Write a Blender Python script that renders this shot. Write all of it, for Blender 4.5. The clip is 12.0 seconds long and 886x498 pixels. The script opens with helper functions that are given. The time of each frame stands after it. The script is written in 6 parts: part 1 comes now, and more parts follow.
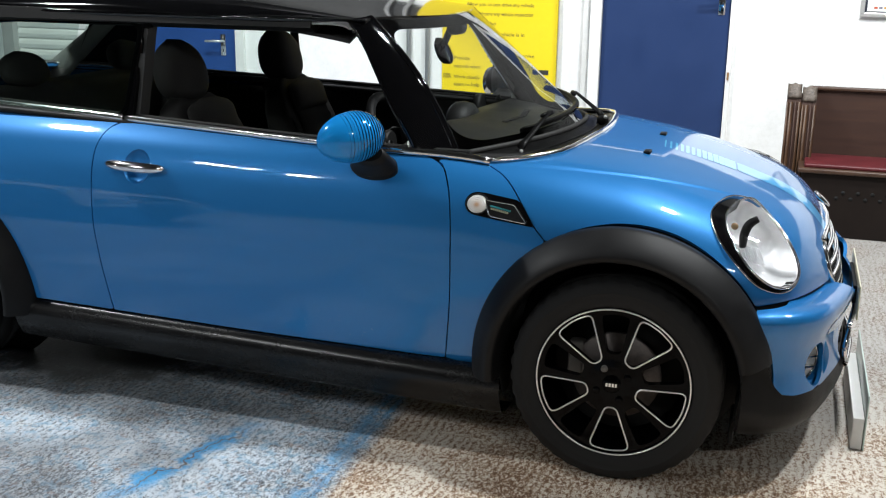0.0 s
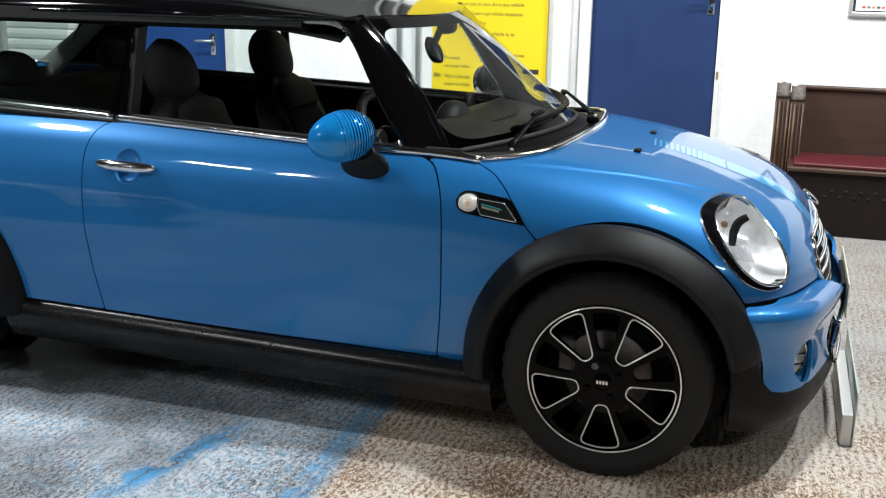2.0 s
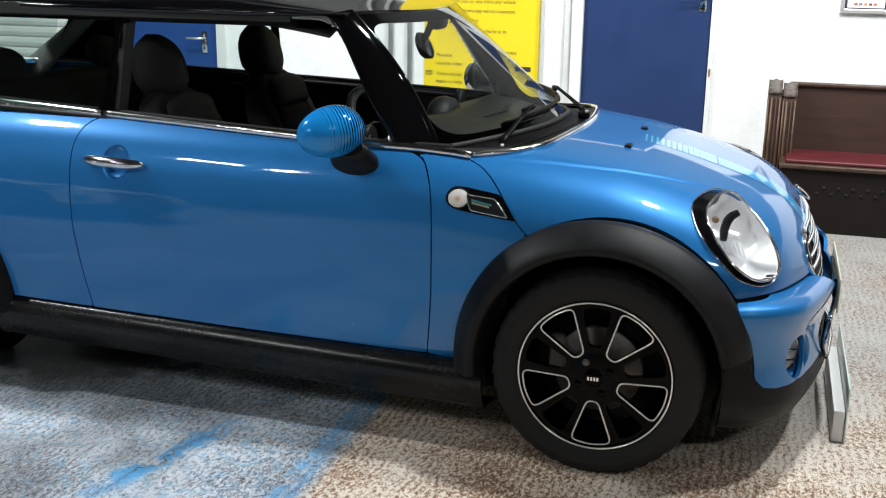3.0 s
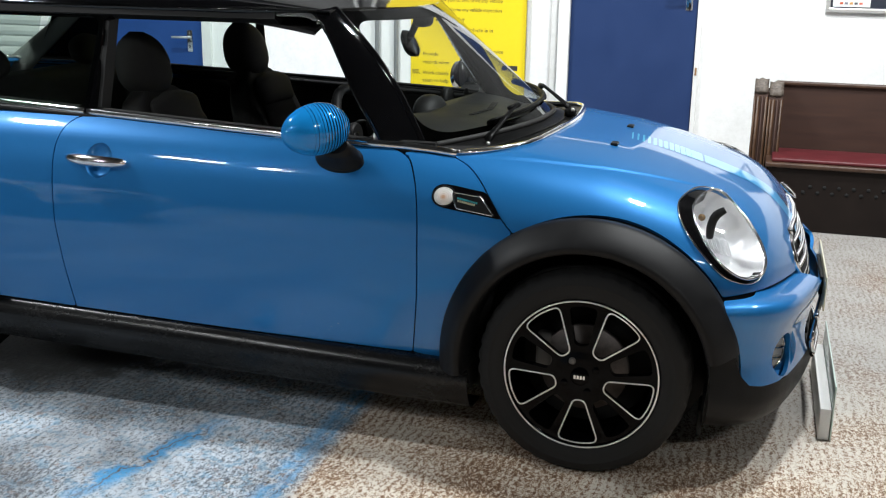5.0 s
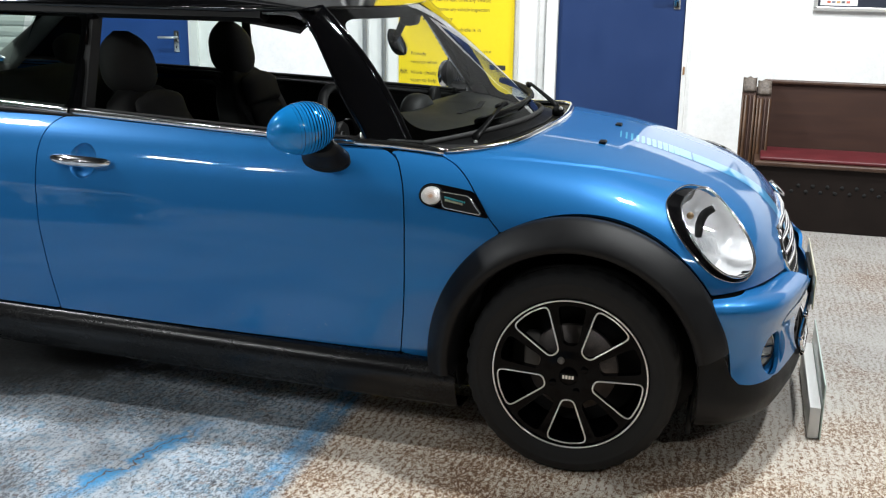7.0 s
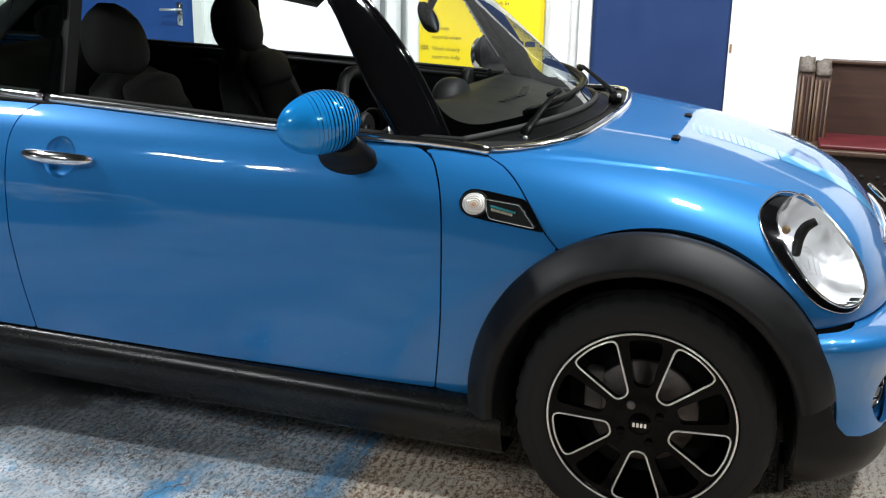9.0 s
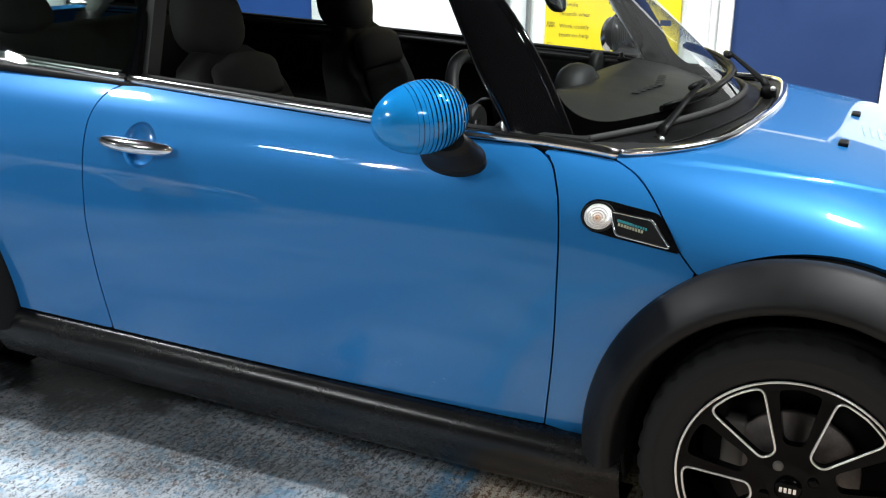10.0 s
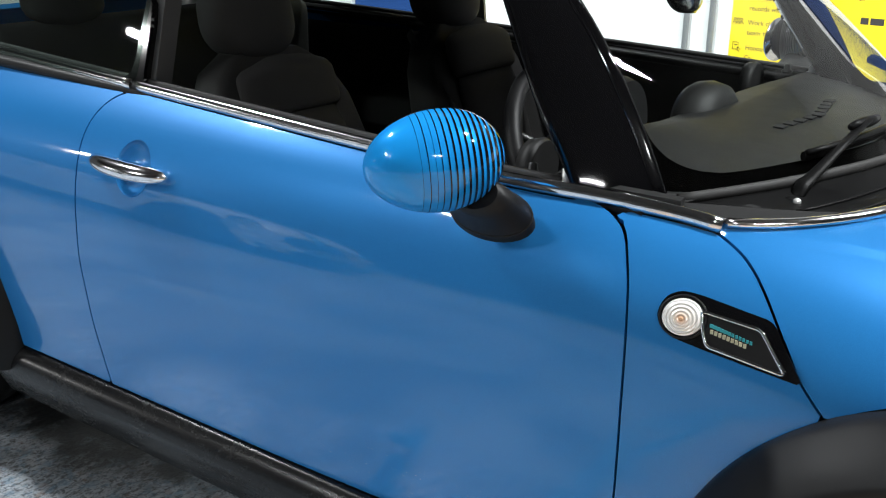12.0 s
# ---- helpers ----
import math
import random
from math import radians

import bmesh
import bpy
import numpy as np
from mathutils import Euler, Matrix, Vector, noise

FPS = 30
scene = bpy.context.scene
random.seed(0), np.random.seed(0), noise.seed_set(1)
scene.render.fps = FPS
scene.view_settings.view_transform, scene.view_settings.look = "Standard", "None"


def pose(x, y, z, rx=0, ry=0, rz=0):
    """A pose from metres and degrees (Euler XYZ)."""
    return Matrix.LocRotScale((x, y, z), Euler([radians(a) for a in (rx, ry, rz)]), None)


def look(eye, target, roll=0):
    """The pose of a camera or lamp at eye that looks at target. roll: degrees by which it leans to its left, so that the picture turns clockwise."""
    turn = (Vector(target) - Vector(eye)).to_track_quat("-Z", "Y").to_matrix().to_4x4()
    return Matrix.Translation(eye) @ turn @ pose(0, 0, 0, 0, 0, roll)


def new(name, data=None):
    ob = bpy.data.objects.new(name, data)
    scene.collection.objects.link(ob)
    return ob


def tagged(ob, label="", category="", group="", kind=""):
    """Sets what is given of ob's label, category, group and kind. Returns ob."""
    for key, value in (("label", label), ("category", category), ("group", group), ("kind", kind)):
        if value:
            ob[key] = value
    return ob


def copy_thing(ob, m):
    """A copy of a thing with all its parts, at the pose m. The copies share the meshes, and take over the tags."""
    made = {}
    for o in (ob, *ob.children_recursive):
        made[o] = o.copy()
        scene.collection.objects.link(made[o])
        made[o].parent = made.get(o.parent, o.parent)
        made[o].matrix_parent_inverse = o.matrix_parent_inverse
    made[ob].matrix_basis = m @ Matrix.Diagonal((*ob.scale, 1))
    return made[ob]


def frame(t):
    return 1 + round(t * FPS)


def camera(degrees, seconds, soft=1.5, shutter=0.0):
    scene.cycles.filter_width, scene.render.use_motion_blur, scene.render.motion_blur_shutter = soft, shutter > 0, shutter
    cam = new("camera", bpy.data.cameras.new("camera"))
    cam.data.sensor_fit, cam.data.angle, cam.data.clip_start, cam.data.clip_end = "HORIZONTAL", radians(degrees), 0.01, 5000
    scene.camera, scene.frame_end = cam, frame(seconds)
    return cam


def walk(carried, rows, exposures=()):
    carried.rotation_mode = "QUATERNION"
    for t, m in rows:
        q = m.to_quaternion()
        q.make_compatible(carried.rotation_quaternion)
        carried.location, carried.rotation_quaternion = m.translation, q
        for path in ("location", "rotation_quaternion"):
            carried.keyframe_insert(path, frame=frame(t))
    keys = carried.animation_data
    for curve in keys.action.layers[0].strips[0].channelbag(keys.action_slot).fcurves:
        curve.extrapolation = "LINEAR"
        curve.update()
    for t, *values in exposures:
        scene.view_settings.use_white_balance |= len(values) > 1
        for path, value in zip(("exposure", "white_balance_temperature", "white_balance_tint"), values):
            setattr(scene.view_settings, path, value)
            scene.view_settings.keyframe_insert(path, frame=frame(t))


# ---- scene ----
cam = camera(45.3, 12.0, 1.15)
PATH = [
    (0, (0.409, -3.676, 1.476), (-0.186, -1.841, 0.949), 0.8),
    (0.5, (0.409, -3.683, 1.476), (-0.183, -1.847, 0.949), 0.8),
    (1, (0.413, -3.687, 1.473), (-0.174, -1.85, 0.946), 0.8),
    (1.5, (0.41, -3.689, 1.475), (-0.172, -1.85, 0.948), 0.8),
    (2, (0.41, -3.685, 1.474), (-0.168, -1.844, 0.947), 0.8),
    (2.5, (0.409, -3.671, 1.463), (-0.162, -1.828, 0.935), 0.8),
    (3, (0.417, -3.668, 1.46), (-0.15, -1.824, 0.932), 0.8),
    (3.5, (0.417, -3.66, 1.458), (-0.144, -1.814, 0.93), 0.8),
    (5.5, (0.421, -3.653, 1.45), (-0.118, -1.801, 0.922), 0.9),
    (6, (0.425, -3.659, 1.452), (-0.108, -1.806, 0.922), 0.9),
    (6.5, (0.43, -3.659, 1.448), (-0.099, -1.804, 0.92), 0.9),
    (6.7, (0.433, -3.655, 1.446), (-0.094, -1.798, 0.92), 0.8),
    (8.5, (0.201, -3.301, 1.416), (-0.318, -1.448, 0.872), 0.9),
    (9, (0.188, -3.146, 1.41), (-0.35, -1.307, 0.836), 1.0),
    (9.5, (0.166, -2.968, 1.399), (-0.466, -1.169, 0.795), 1.3),
    (10, (0.089, -2.789, 1.393), (-0.656, -1.041, 0.768), 1.1),
    (10.5, (0.062, -2.625, 1.38), (-0.779, -0.923, 0.75), 1.1),
    (11, (0.101, -2.471, 1.377), (-0.839, -0.825, 0.739), 1.0),
    (11.5, (0.095, -2.256, 1.353), (-0.933, -0.667, 0.705), 0.9),
    (12, (0.069, -2.067, 1.355), (-1.007, -0.513, 0.701), 0.9),
]
walk(cam, [(t, look(eye, target, roll)) for t, eye, target, roll in PATH],
     [(0.0, 0.56), (6.7, 0.54), (8.5, 0.66), (10.0, 1.01), (12.0, 1.18)])

# ---- light ----
world = bpy.data.worlds.new("world")
scene.world = world
world.use_nodes = True
world.node_tree.nodes["Background"].inputs["Color"].default_value = (0.75, 0.82, 0.9, 1)
world.node_tree.nodes["Background"].inputs["Strength"].default_value = 0.03


# ---- geometry helpers ----
def smooth_curve(xs, ys, sigma=0.04):
    """A soft function through rows of knots."""
    xs, ys = np.array(xs, float), np.array(ys, float)
    step = sigma / 6
    gx = np.arange(xs[0] - 4 * sigma, xs[-1] + 4 * sigma, step)
    gy = np.interp(gx, xs, ys)
    gy[gx < xs[0]] = ys[0] + (gx[gx < xs[0]] - xs[0]) * (ys[1] - ys[0]) / (xs[1] - xs[0])
    gy[gx > xs[-1]] = ys[-1] + (gx[gx > xs[-1]] - xs[-1]) * (ys[-1] - ys[-2]) / (xs[-1] - xs[-2])
    k = np.exp(-0.5 * (np.arange(-18, 19) / 6.0) ** 2)
    pad = np.concatenate([gy[0] + (gy[1] - gy[0]) * np.arange(-18, 0), gy, gy[-1] + (gy[-1] - gy[-2]) * np.arange(1, 19)])
    gs = np.convolve(pad, k / k.sum(), "valid")
    return lambda x: np.interp(x, gx, gs)


def round_loop(points, n=8, closed=True):
    """A dense Catmull-Rom line through 2D or 3D points."""
    p = np.array(points, float)
    out = []
    m = len(p)
    for i in range(m if closed else m - 1):
        if closed:
            a, b, c, d = p[(i - 1) % m], p[i], p[(i + 1) % m], p[(i + 2) % m]
        else:
            a, b, c, d = p[max(i - 1, 0)], p[i], p[i + 1], p[min(i + 2, m - 1)]
        for s in np.arange(n) / n:
            out.append(0.5 * (2 * b + (c - a) * s + (2 * a - 5 * b + 4 * c - d) * s * s + (3 * b - a - 3 * c + d) * s ** 3))
    if not closed:
        out.append(p[-1])
    return np.array(out)


def rounded_poly(points, radius, n=6):
    """A polygon with its corners rounded off."""
    p = np.array(points, float)
    out = []
    for i in range(len(p)):
        a, b, c = p[i - 1], p[i], p[(i + 1) % len(p)]
        u, v = (a - b) / np.linalg.norm(a - b), (c - b) / np.linalg.norm(c - b)
        r = min(radius, 0.45 * np.linalg.norm(a - b), 0.45 * np.linalg.norm(c - b))
        s, e = b + u * r, b + v * r
        for k in np.linspace(0, 1, n):
            out.append((1 - k) ** 2 * s + 2 * k * (1 - k) * b + k * k * e)
    return np.array(out)


def sdf(points, loop):
    """Signed distance of 2D points from a closed loop: minus inside."""
    P, A = np.asarray(points, float), np.asarray(loop, float)
    B = np.roll(A, -1, 0)
    best = np.full(len(P), 1e9)
    inside = np.zeros(len(P), bool)
    for a, b in zip(A, B):
        ab, ap = b - a, P - a
        s = np.clip((ap @ ab) / max(ab @ ab, 1e-12), 0, 1)
        best = np.minimum(best, ((ap - s[:, None] * ab) ** 2).sum(1))
        cross = (a[1] > P[:, 1]) != (b[1] > P[:, 1])
        if abs(b[1] - a[1]) > 1e-12:
            inside ^= cross & (P[:, 0] < (b[0] - a[0]) * (P[:, 1] - a[1]) / (b[1] - a[1]) + a[0])
    d = np.sqrt(best)
    return np.where(inside, -d, d)


def grid(fn, us, vs):
    """A sheet of points fn(u, v) with soft normals, and its triangles."""
    U, V = np.meshgrid(us, vs, indexing="ij")
    f = lambda a, b: np.stack(np.broadcast_arrays(*fn(a, b)), -1).astype(float)
    P = f(U, V)
    e = 1e-4
    du, dv = f(U + e, V) - f(U - e, V), f(U, V + e) - f(U, V - e)
    N = np.cross(du, dv) * np.sign((us[1] - us[0]) * (vs[1] - vs[0]))
    N /= np.maximum(np.linalg.norm(N, axis=-1, keepdims=True), 1e-12)
    nu, nv = len(us), len(vs)
    i = np.arange(nu * nv).reshape(nu, nv)
    a, b, c, d = i[:-1, :-1].ravel(), i[1:, :-1].ravel(), i[1:, 1:].ravel(), i[:-1, 1:].ravel()
    T = np.concatenate([np.stack([a, b, c], 1), np.stack([a, c, d], 1)])
    return P.reshape(-1, 3), N.reshape(-1, 3), T


def clip(sheet, f):
    """The part of a sheet where f (a number for each point) is below zero."""
    P, N, T = sheet
    f = np.where(np.abs(f) < 1e-6, -1e-6, f)
    neg = f < 0
    k = neg[T].sum(1)
    tris = [tuple(t) for t in T[k == 3]]
    PN = list(np.concatenate([P, N], 1))
    cut = {}

    def mid(a, b):
        key = (min(a, b), max(a, b))
        if key not in cut:
            s = f[a] / (f[a] - f[b])
            cut[key] = len(PN)
            PN.append(PN[a] + s * (PN[b] - PN[a]))
        return cut[key]

    for t, c in zip(T[(k == 1) | (k == 2)], k[(k == 1) | (k == 2)]):
        t = [int(v) for v in t]
        odd = next(i for i in range(3) if neg[t[i]] == (c == 1))
        a, b, d = t[odd], t[(odd + 1) % 3], t[(odd + 2) % 3]
        ab, ad = mid(a, b), mid(a, d)
        if c == 1:
            tris.append((a, ab, ad))
        else:
            tris += [(ab, b, d), (ab, d, ad)]
    PN = np.array(PN)
    T = np.array(tris, int).reshape(-1, 3)
    used, T = np.unique(T, return_inverse=True)
    T = T.reshape(-1, 3)
    n = PN[used, 3:]
    return PN[used, :3], n / np.maximum(np.linalg.norm(n, axis=1, keepdims=True), 1e-12), T


def flip(sheet):
    P, N, T = sheet
    return P, -N, T[:, ::-1]


def mirror(sheet):
    P, N, T = sheet
    m = np.array([1, -1, 1])
    return P * m, N * m, T[:, ::-1]


def sheet_mesh(name, sheet, depth=0.012, lip=0.0015):
    """A mesh from a sheet: its skin with soft normals, and a folded rim of that depth along every open edge."""
    P, N, T = sheet
    verts, faces, normals = [P], [tuple(t) for t in T], [N[T].reshape(-1, 3)]
    if depth:
        edges = np.concatenate([T[:, [0, 1]], T[:, [1, 2]], T[:, [2, 0]]])
        key = {(a, b) for a, b in edges.tolist()}
        rim = [(a, b) for a, b in key if (b, a) not in key]
        ids = sorted({v for e in rim for v in e})
        at = {v: len(P) + i for i, v in enumerate(ids)}
        verts.append(P[ids] - N[ids] * depth)
        extra = []
        for a, b in rim:
            faces.append((b, a, at[a], at[b]))
            n = np.cross(P[a] - P[b], -N[a])
            n = n / max(np.linalg.norm(n), 1e-12)
            extra += [n] * 4
        normals.append(np.array(extra).reshape(-1, 3))
    me = bpy.data.meshes.new(name)
    me.from_pydata(np.concatenate(verts).tolist(), [], [tuple(int(v) for v in f) for f in faces])
    me.polygons.foreach_set("use_smooth", [True] * len(me.polygons))
    me.normals_split_custom_set(np.concatenate(normals).tolist())
    me.update()
    return me


def joined(name, *sheets):
    """One plain mesh from several sheets, with no folded rims."""
    P, N, T, k = [], [], [], 0
    for p, n, t in sheets:
        P.append(p), N.append(n), T.append(t + k)
        k += len(p)
    return sheet_mesh(name, (np.concatenate(P), np.concatenate(N), np.concatenate(T)), 0)


def part(name, data, material, parent=None, label=""):
    """Links a mesh or bmesh as one object under a thing or a part."""
    if isinstance(data, bmesh.types.BMesh):
        me = bpy.data.meshes.new(name)
        data.normal_update()
        data.to_mesh(me)
        data.free()
    else:
        me = data
    if material and not me.materials:
        me.materials.append(material)
    ob = new(name, me)
    ob.parent = parent
    if label:
        ob["label"] = label
    return ob


def thing(name, label, category, at=(0, 0, 0), group="", turn=0.0):
    ob = tagged(new(name), label, category, group)
    ob.location, ob.rotation_euler = at, (0, 0, radians(turn))
    return ob


def box(size, at=(0, 0, 0), bevel=0.004, seg=2, bm=None):
    """A bevelled box of that size round its middle."""
    bm = bm or bmesh.new()
    r = bmesh.ops.create_cube(bm, size=1, matrix=Matrix.LocRotScale(at, None, size))
    if bevel:
        edges = list({e for v in r["verts"] for e in v.link_edges})
        bmesh.ops.bevel(bm, geom=edges, offset=min(bevel, min(size) * 0.45), segments=seg, profile=0.5, affect="EDGES")
    return bm


def lathe(profile, seg=48, axis="y", at=(0, 0, 0), closed=False, smooth=True, caps=True):
    """A turned mesh: profile rows of (radius, height along the axis)."""
    bm = bmesh.new()
    rings = []
    for r, h in profile:
        ring = []
        for i in range(seg):
            a = 2 * math.pi * i / seg
            p = {"y": (r * math.cos(a), h, r * math.sin(a)), "z": (r * math.cos(a), r * math.sin(a), h), "x": (h, r * math.cos(a), r * math.sin(a))}[axis]
            ring.append(bm.verts.new(Vector(p) + Vector(at)))
        rings.append(ring)
    pairs = list(zip(rings, rings[1:])) + ([(rings[-1], rings[0])] if closed else [])
    for a, b in pairs:
        for i in range(seg):
            f = bm.faces.new((a[i], a[(i + 1) % seg], b[(i + 1) % seg], b[i]))
            f.smooth = smooth
    if caps and not closed:
        for ring in (rings[0], rings[-1]):
            if Vector(ring[0].co - ring[seg // 2].co).length > 1e-5:
                bm.faces.new(ring)
    bmesh.ops.remove_doubles(bm, verts=bm.verts, dist=1e-6)
    bmesh.ops.recalc_face_normals(bm, faces=bm.faces)
    return bm


def tube(points, radius, seg=10, closed=False, flat=1.0, up=(0, 0, 1), bm=None):
    """A rod along points; radius may be one number or one for each point; flat squeezes it along up."""
    p = [Vector(q) for q in points]
    rad = [float(r) for r in radius] if hasattr(radius, "__len__") else [float(radius)] * len(p)
    bm = bm or bmesh.new()
    rings = []
    for i, q in enumerate(p):
        if closed:
            d = p[(i + 1) % len(p)] - p[i - 1]
        else:
            d = p[min(i + 1, len(p) - 1)] - p[max(i - 1, 0)]
        d.normalize()
        side = d.cross(Vector(up))
        side = side.normalized() if side.length > 1e-4 else d.orthogonal().normalized()
        top = side.cross(d).normalized()
        rings.append([bm.verts.new(q + rad[i] * (math.cos(a) * side + flat * math.sin(a) * top)) for a in (2 * math.pi * j / seg for j in range(seg))])
    for a, b in list(zip(rings, rings[1:])) + ([(rings[-1], rings[0])] if closed else []):
        for i in range(seg):
            bm.faces.new((a[i], a[(i + 1) % seg], b[(i + 1) % seg], b[i])).smooth = True
    if not closed:
        bm.faces.new(rings[0][::-1]), bm.faces.new(rings[-1])
    bmesh.ops.recalc_face_normals(bm, faces=bm.faces)
    return bm


def loft(rings, close_ends=True, closed_ring=True, smooth=True, bm=None):
    """A skin over rows of points."""
    bm = bm or bmesh.new()
    rows = [[bm.verts.new(p) for p in r] for r in rings]
    for a, b in zip(rows, rows[1:]):
        n = len(a)
        for i in range(n if closed_ring else n - 1):
            bm.faces.new((a[i], a[(i + 1) % n], b[(i + 1) % n], b[i])).smooth = smooth
    if close_ends and closed_ring:
        bm.faces.new(rows[0][::-1]), bm.faces.new(rows[-1])
    bmesh.ops.recalc_face_normals(bm, faces=bm.faces)
    return bm


def softened(bm):
    for f in bm.faces:
        f.smooth = True
    return bm


def words(text, size, material, parent, at, thick=0.0005, name="lettering", turn=(90, 0, 0), width=0.0):
    """Raised lettering in the built-in font, as a mesh."""
    cu = bpy.data.curves.new(name, "FONT")
    cu.body, cu.size, cu.extrude = text, size, thick
    cu.resolution_u = 3
    tmp = bpy.data.objects.new(name, cu)
    scene.collection.objects.link(tmp)
    dg = bpy.context.evaluated_depsgraph_get()
    dg.update()
    me = bpy.data.meshes.new_from_object(tmp.evaluated_get(dg))
    bpy.data.objects.remove(tmp)
    if width:
        xs = [v.co.x for v in me.vertices]
        me.transform(Matrix.Diagonal((width / (max(xs) - min(xs)), 1, 1, 1)))
    me.transform(pose(*at, *turn))
    me.materials.clear()
    return part(name, me, material, parent)



# ---- materials ----
def material(name, color, rough=0.5, metal=0.0, coat=0.0, spec=0.5):
    m = bpy.data.materials.new(name)
    m.use_nodes = True
    b = m.node_tree.nodes["Principled BSDF"]
    b.inputs["Base Color"].default_value = (*color, 1)
    b.inputs["Roughness"].default_value = rough
    b.inputs["Metallic"].default_value = metal
    b.inputs["Coat Weight"].default_value = coat
    b.inputs["Specular IOR Level"].default_value = spec
    return m


def node(m, kind, **inputs):
    n = m.node_tree.nodes.new(kind)
    for key, value in inputs.items():
        n.inputs[key.replace("_", " ")].default_value = value
    return n


def link(m, a, b):
    m.node_tree.links.new(a, b)


def bsdf(m):
    return m.node_tree.nodes["Principled BSDF"]


def coords(m, scale=(1, 1, 1), turn=(0, 0, 0)):
    t = m.node_tree.nodes.new("ShaderNodeTexCoord")
    g = m.node_tree.nodes.new("ShaderNodeMapping")
    g.inputs["Scale"].default_value = scale
    g.inputs["Rotation"].default_value = [radians(a) for a in turn]
    link(m, t.outputs["Object"], g.inputs["Vector"])
    return g.outputs["Vector"]


def noise_tex(m, scale, detail=4.0, rough=0.55, vector=None):
    n = node(m, "ShaderNodeTexNoise", Scale=scale, Detail=detail, Roughness=rough)
    if vector is not None:
        link(m, vector, n.inputs["Vector"])
    return n.outputs["Fac"]


def ramp(m, fac, stops):
    r = m.node_tree.nodes.new("ShaderNodeValToRGB")
    e = r.color_ramp.elements
    while len(e) < len(stops):
        e.new(0.5)
    for el, (p, c) in zip(e, stops):
        el.position = p
        el.color = (*c, 1) if hasattr(c, "__len__") else (c, c, c, 1)
    link(m, fac, r.inputs["Fac"])
    return r.outputs["Color"]


def mix(m, fac, a, b, mode="MIX"):
    x = m.node_tree.nodes.new("ShaderNodeMix")
    x.data_type, x.blend_type = "RGBA", mode
    for value, socket in ((fac, x.inputs[0]), (a, x.inputs[6]), (b, x.inputs[7])):
        if isinstance(value, (int, float)):
            socket.default_value = value
        elif isinstance(value, tuple):
            socket.default_value = (*value, 1)
        else:
            link(m, value, socket)
    return x.outputs[2]


def bump(m, height, strength=0.3, distance=0.002):
    b = node(m, "ShaderNodeBump", Strength=strength, Distance=distance)
    link(m, height, b.inputs["Height"])
    link(m, b.outputs["Normal"], bsdf(m).inputs["Normal"])


def mottled(name, a, b, scale, rough=(0.4, 0.6), metal=0.0, coat=0.0, bump_at=0.0, fine=None):
    """A paint or cloth of two near colours in soft patches, with grain and relief."""
    m = material(name, a, rough[0], metal, coat)
    v = coords(m)
    n = noise_tex(m, scale, 5, 0.6, v)
    g = noise_tex(m, fine or scale * 12, 3, 0.6, v)
    fac = mix(m, 0.4, n, g)
    link(m, ramp(m, fac, [(0.35, a), (0.68, b)]), bsdf(m).inputs["Base Color"])
    link(m, ramp(m, fac, [(0.3, rough[0]), (0.7, rough[1])]), bsdf(m).inputs["Roughness"])
    if bump_at:
        bump(m, g, 0.5, bump_at)
    return m


M = {}
# car paint: pigment under a clear coat, with a fine flake
p = M["blue_paint"] = material("blue_paint", (0.006, 0.15, 0.45), 0.40, 0.22, 1.0)
bsdf(p).inputs["Coat Roughness"].default_value = 0.03
bsdf(p).inputs["Specular IOR Level"].default_value = 0.12
fl = noise_tex(p, 900, 2, 0.5, coords(p))
link(p, ramp(p, fl, [(0.3, (0.012, 0.150, 0.40)), (0.7, (0.020, 0.180, 0.47))]), bsdf(p).inputs["Base Color"])
pv = coords(p)
dust = mix(p, 0.5, noise_tex(p, 2.3, 5, 0.65, pv), noise_tex(p, 31, 6, 0.75, pv))
link(p, ramp(p, dust, [(0.45, 0.035), (0.62, 0.06), (0.72, 0.16)]), bsdf(p).inputs["Coat Roughness"])
# a few dull scuffs low on the door
sc = node(p, "ShaderNodeSeparateXYZ")
link(p, pv, sc.inputs[0])
marks = noise_tex(p, 85, 4, 0.7, coords(p, (1.0, 1.0, 2.6), (0, 28, 0)))
low = ramp(p, sc.outputs["Z"], [(0.36, 1.0), (0.56, 0.0)])
patch = ramp(p, noise_tex(p, 4.2, 3, 0.5, pv), [(0.60, 0.0), (0.68, 1.0)])
scuff = mix(p, 1.0, mix(p, 1.0, ramp(p, marks, [(0.64, 0.0), (0.70, 0.55)]), low, "MULTIPLY"), patch, "MULTIPLY")
link(p, mix(p, scuff, bsdf(p).inputs["Base Color"].links[0].from_socket, (0.42, 0.50, 0.58)), bsdf(p).inputs["Base Color"])
M["black_gloss"] = material("black_gloss", (0.003, 0.003, 0.0035), 0.06, 0.0, 0.0)
M["black_trim"] = mottled("black_trim", (0.005, 0.005, 0.0055), (0.010, 0.010, 0.0105), 14, (0.40, 0.55), bump_at=0.0004, fine=700)
bsdf(M["black_trim"]).inputs["Specular IOR Level"].default_value = 0.2
M["sill_plastic"] = sp = material("sill_plastic", (0.006, 0.006, 0.0065), 0.24)
bsdf(sp).inputs["Specular IOR Level"].default_value = 0.3
sv = coords(sp, (1, 1.6, 1.6))
sn = mix(sp, 0.45, noise_tex(sp, 5, 5, 0.7, sv), noise_tex(sp, 60, 4, 0.7, sv))
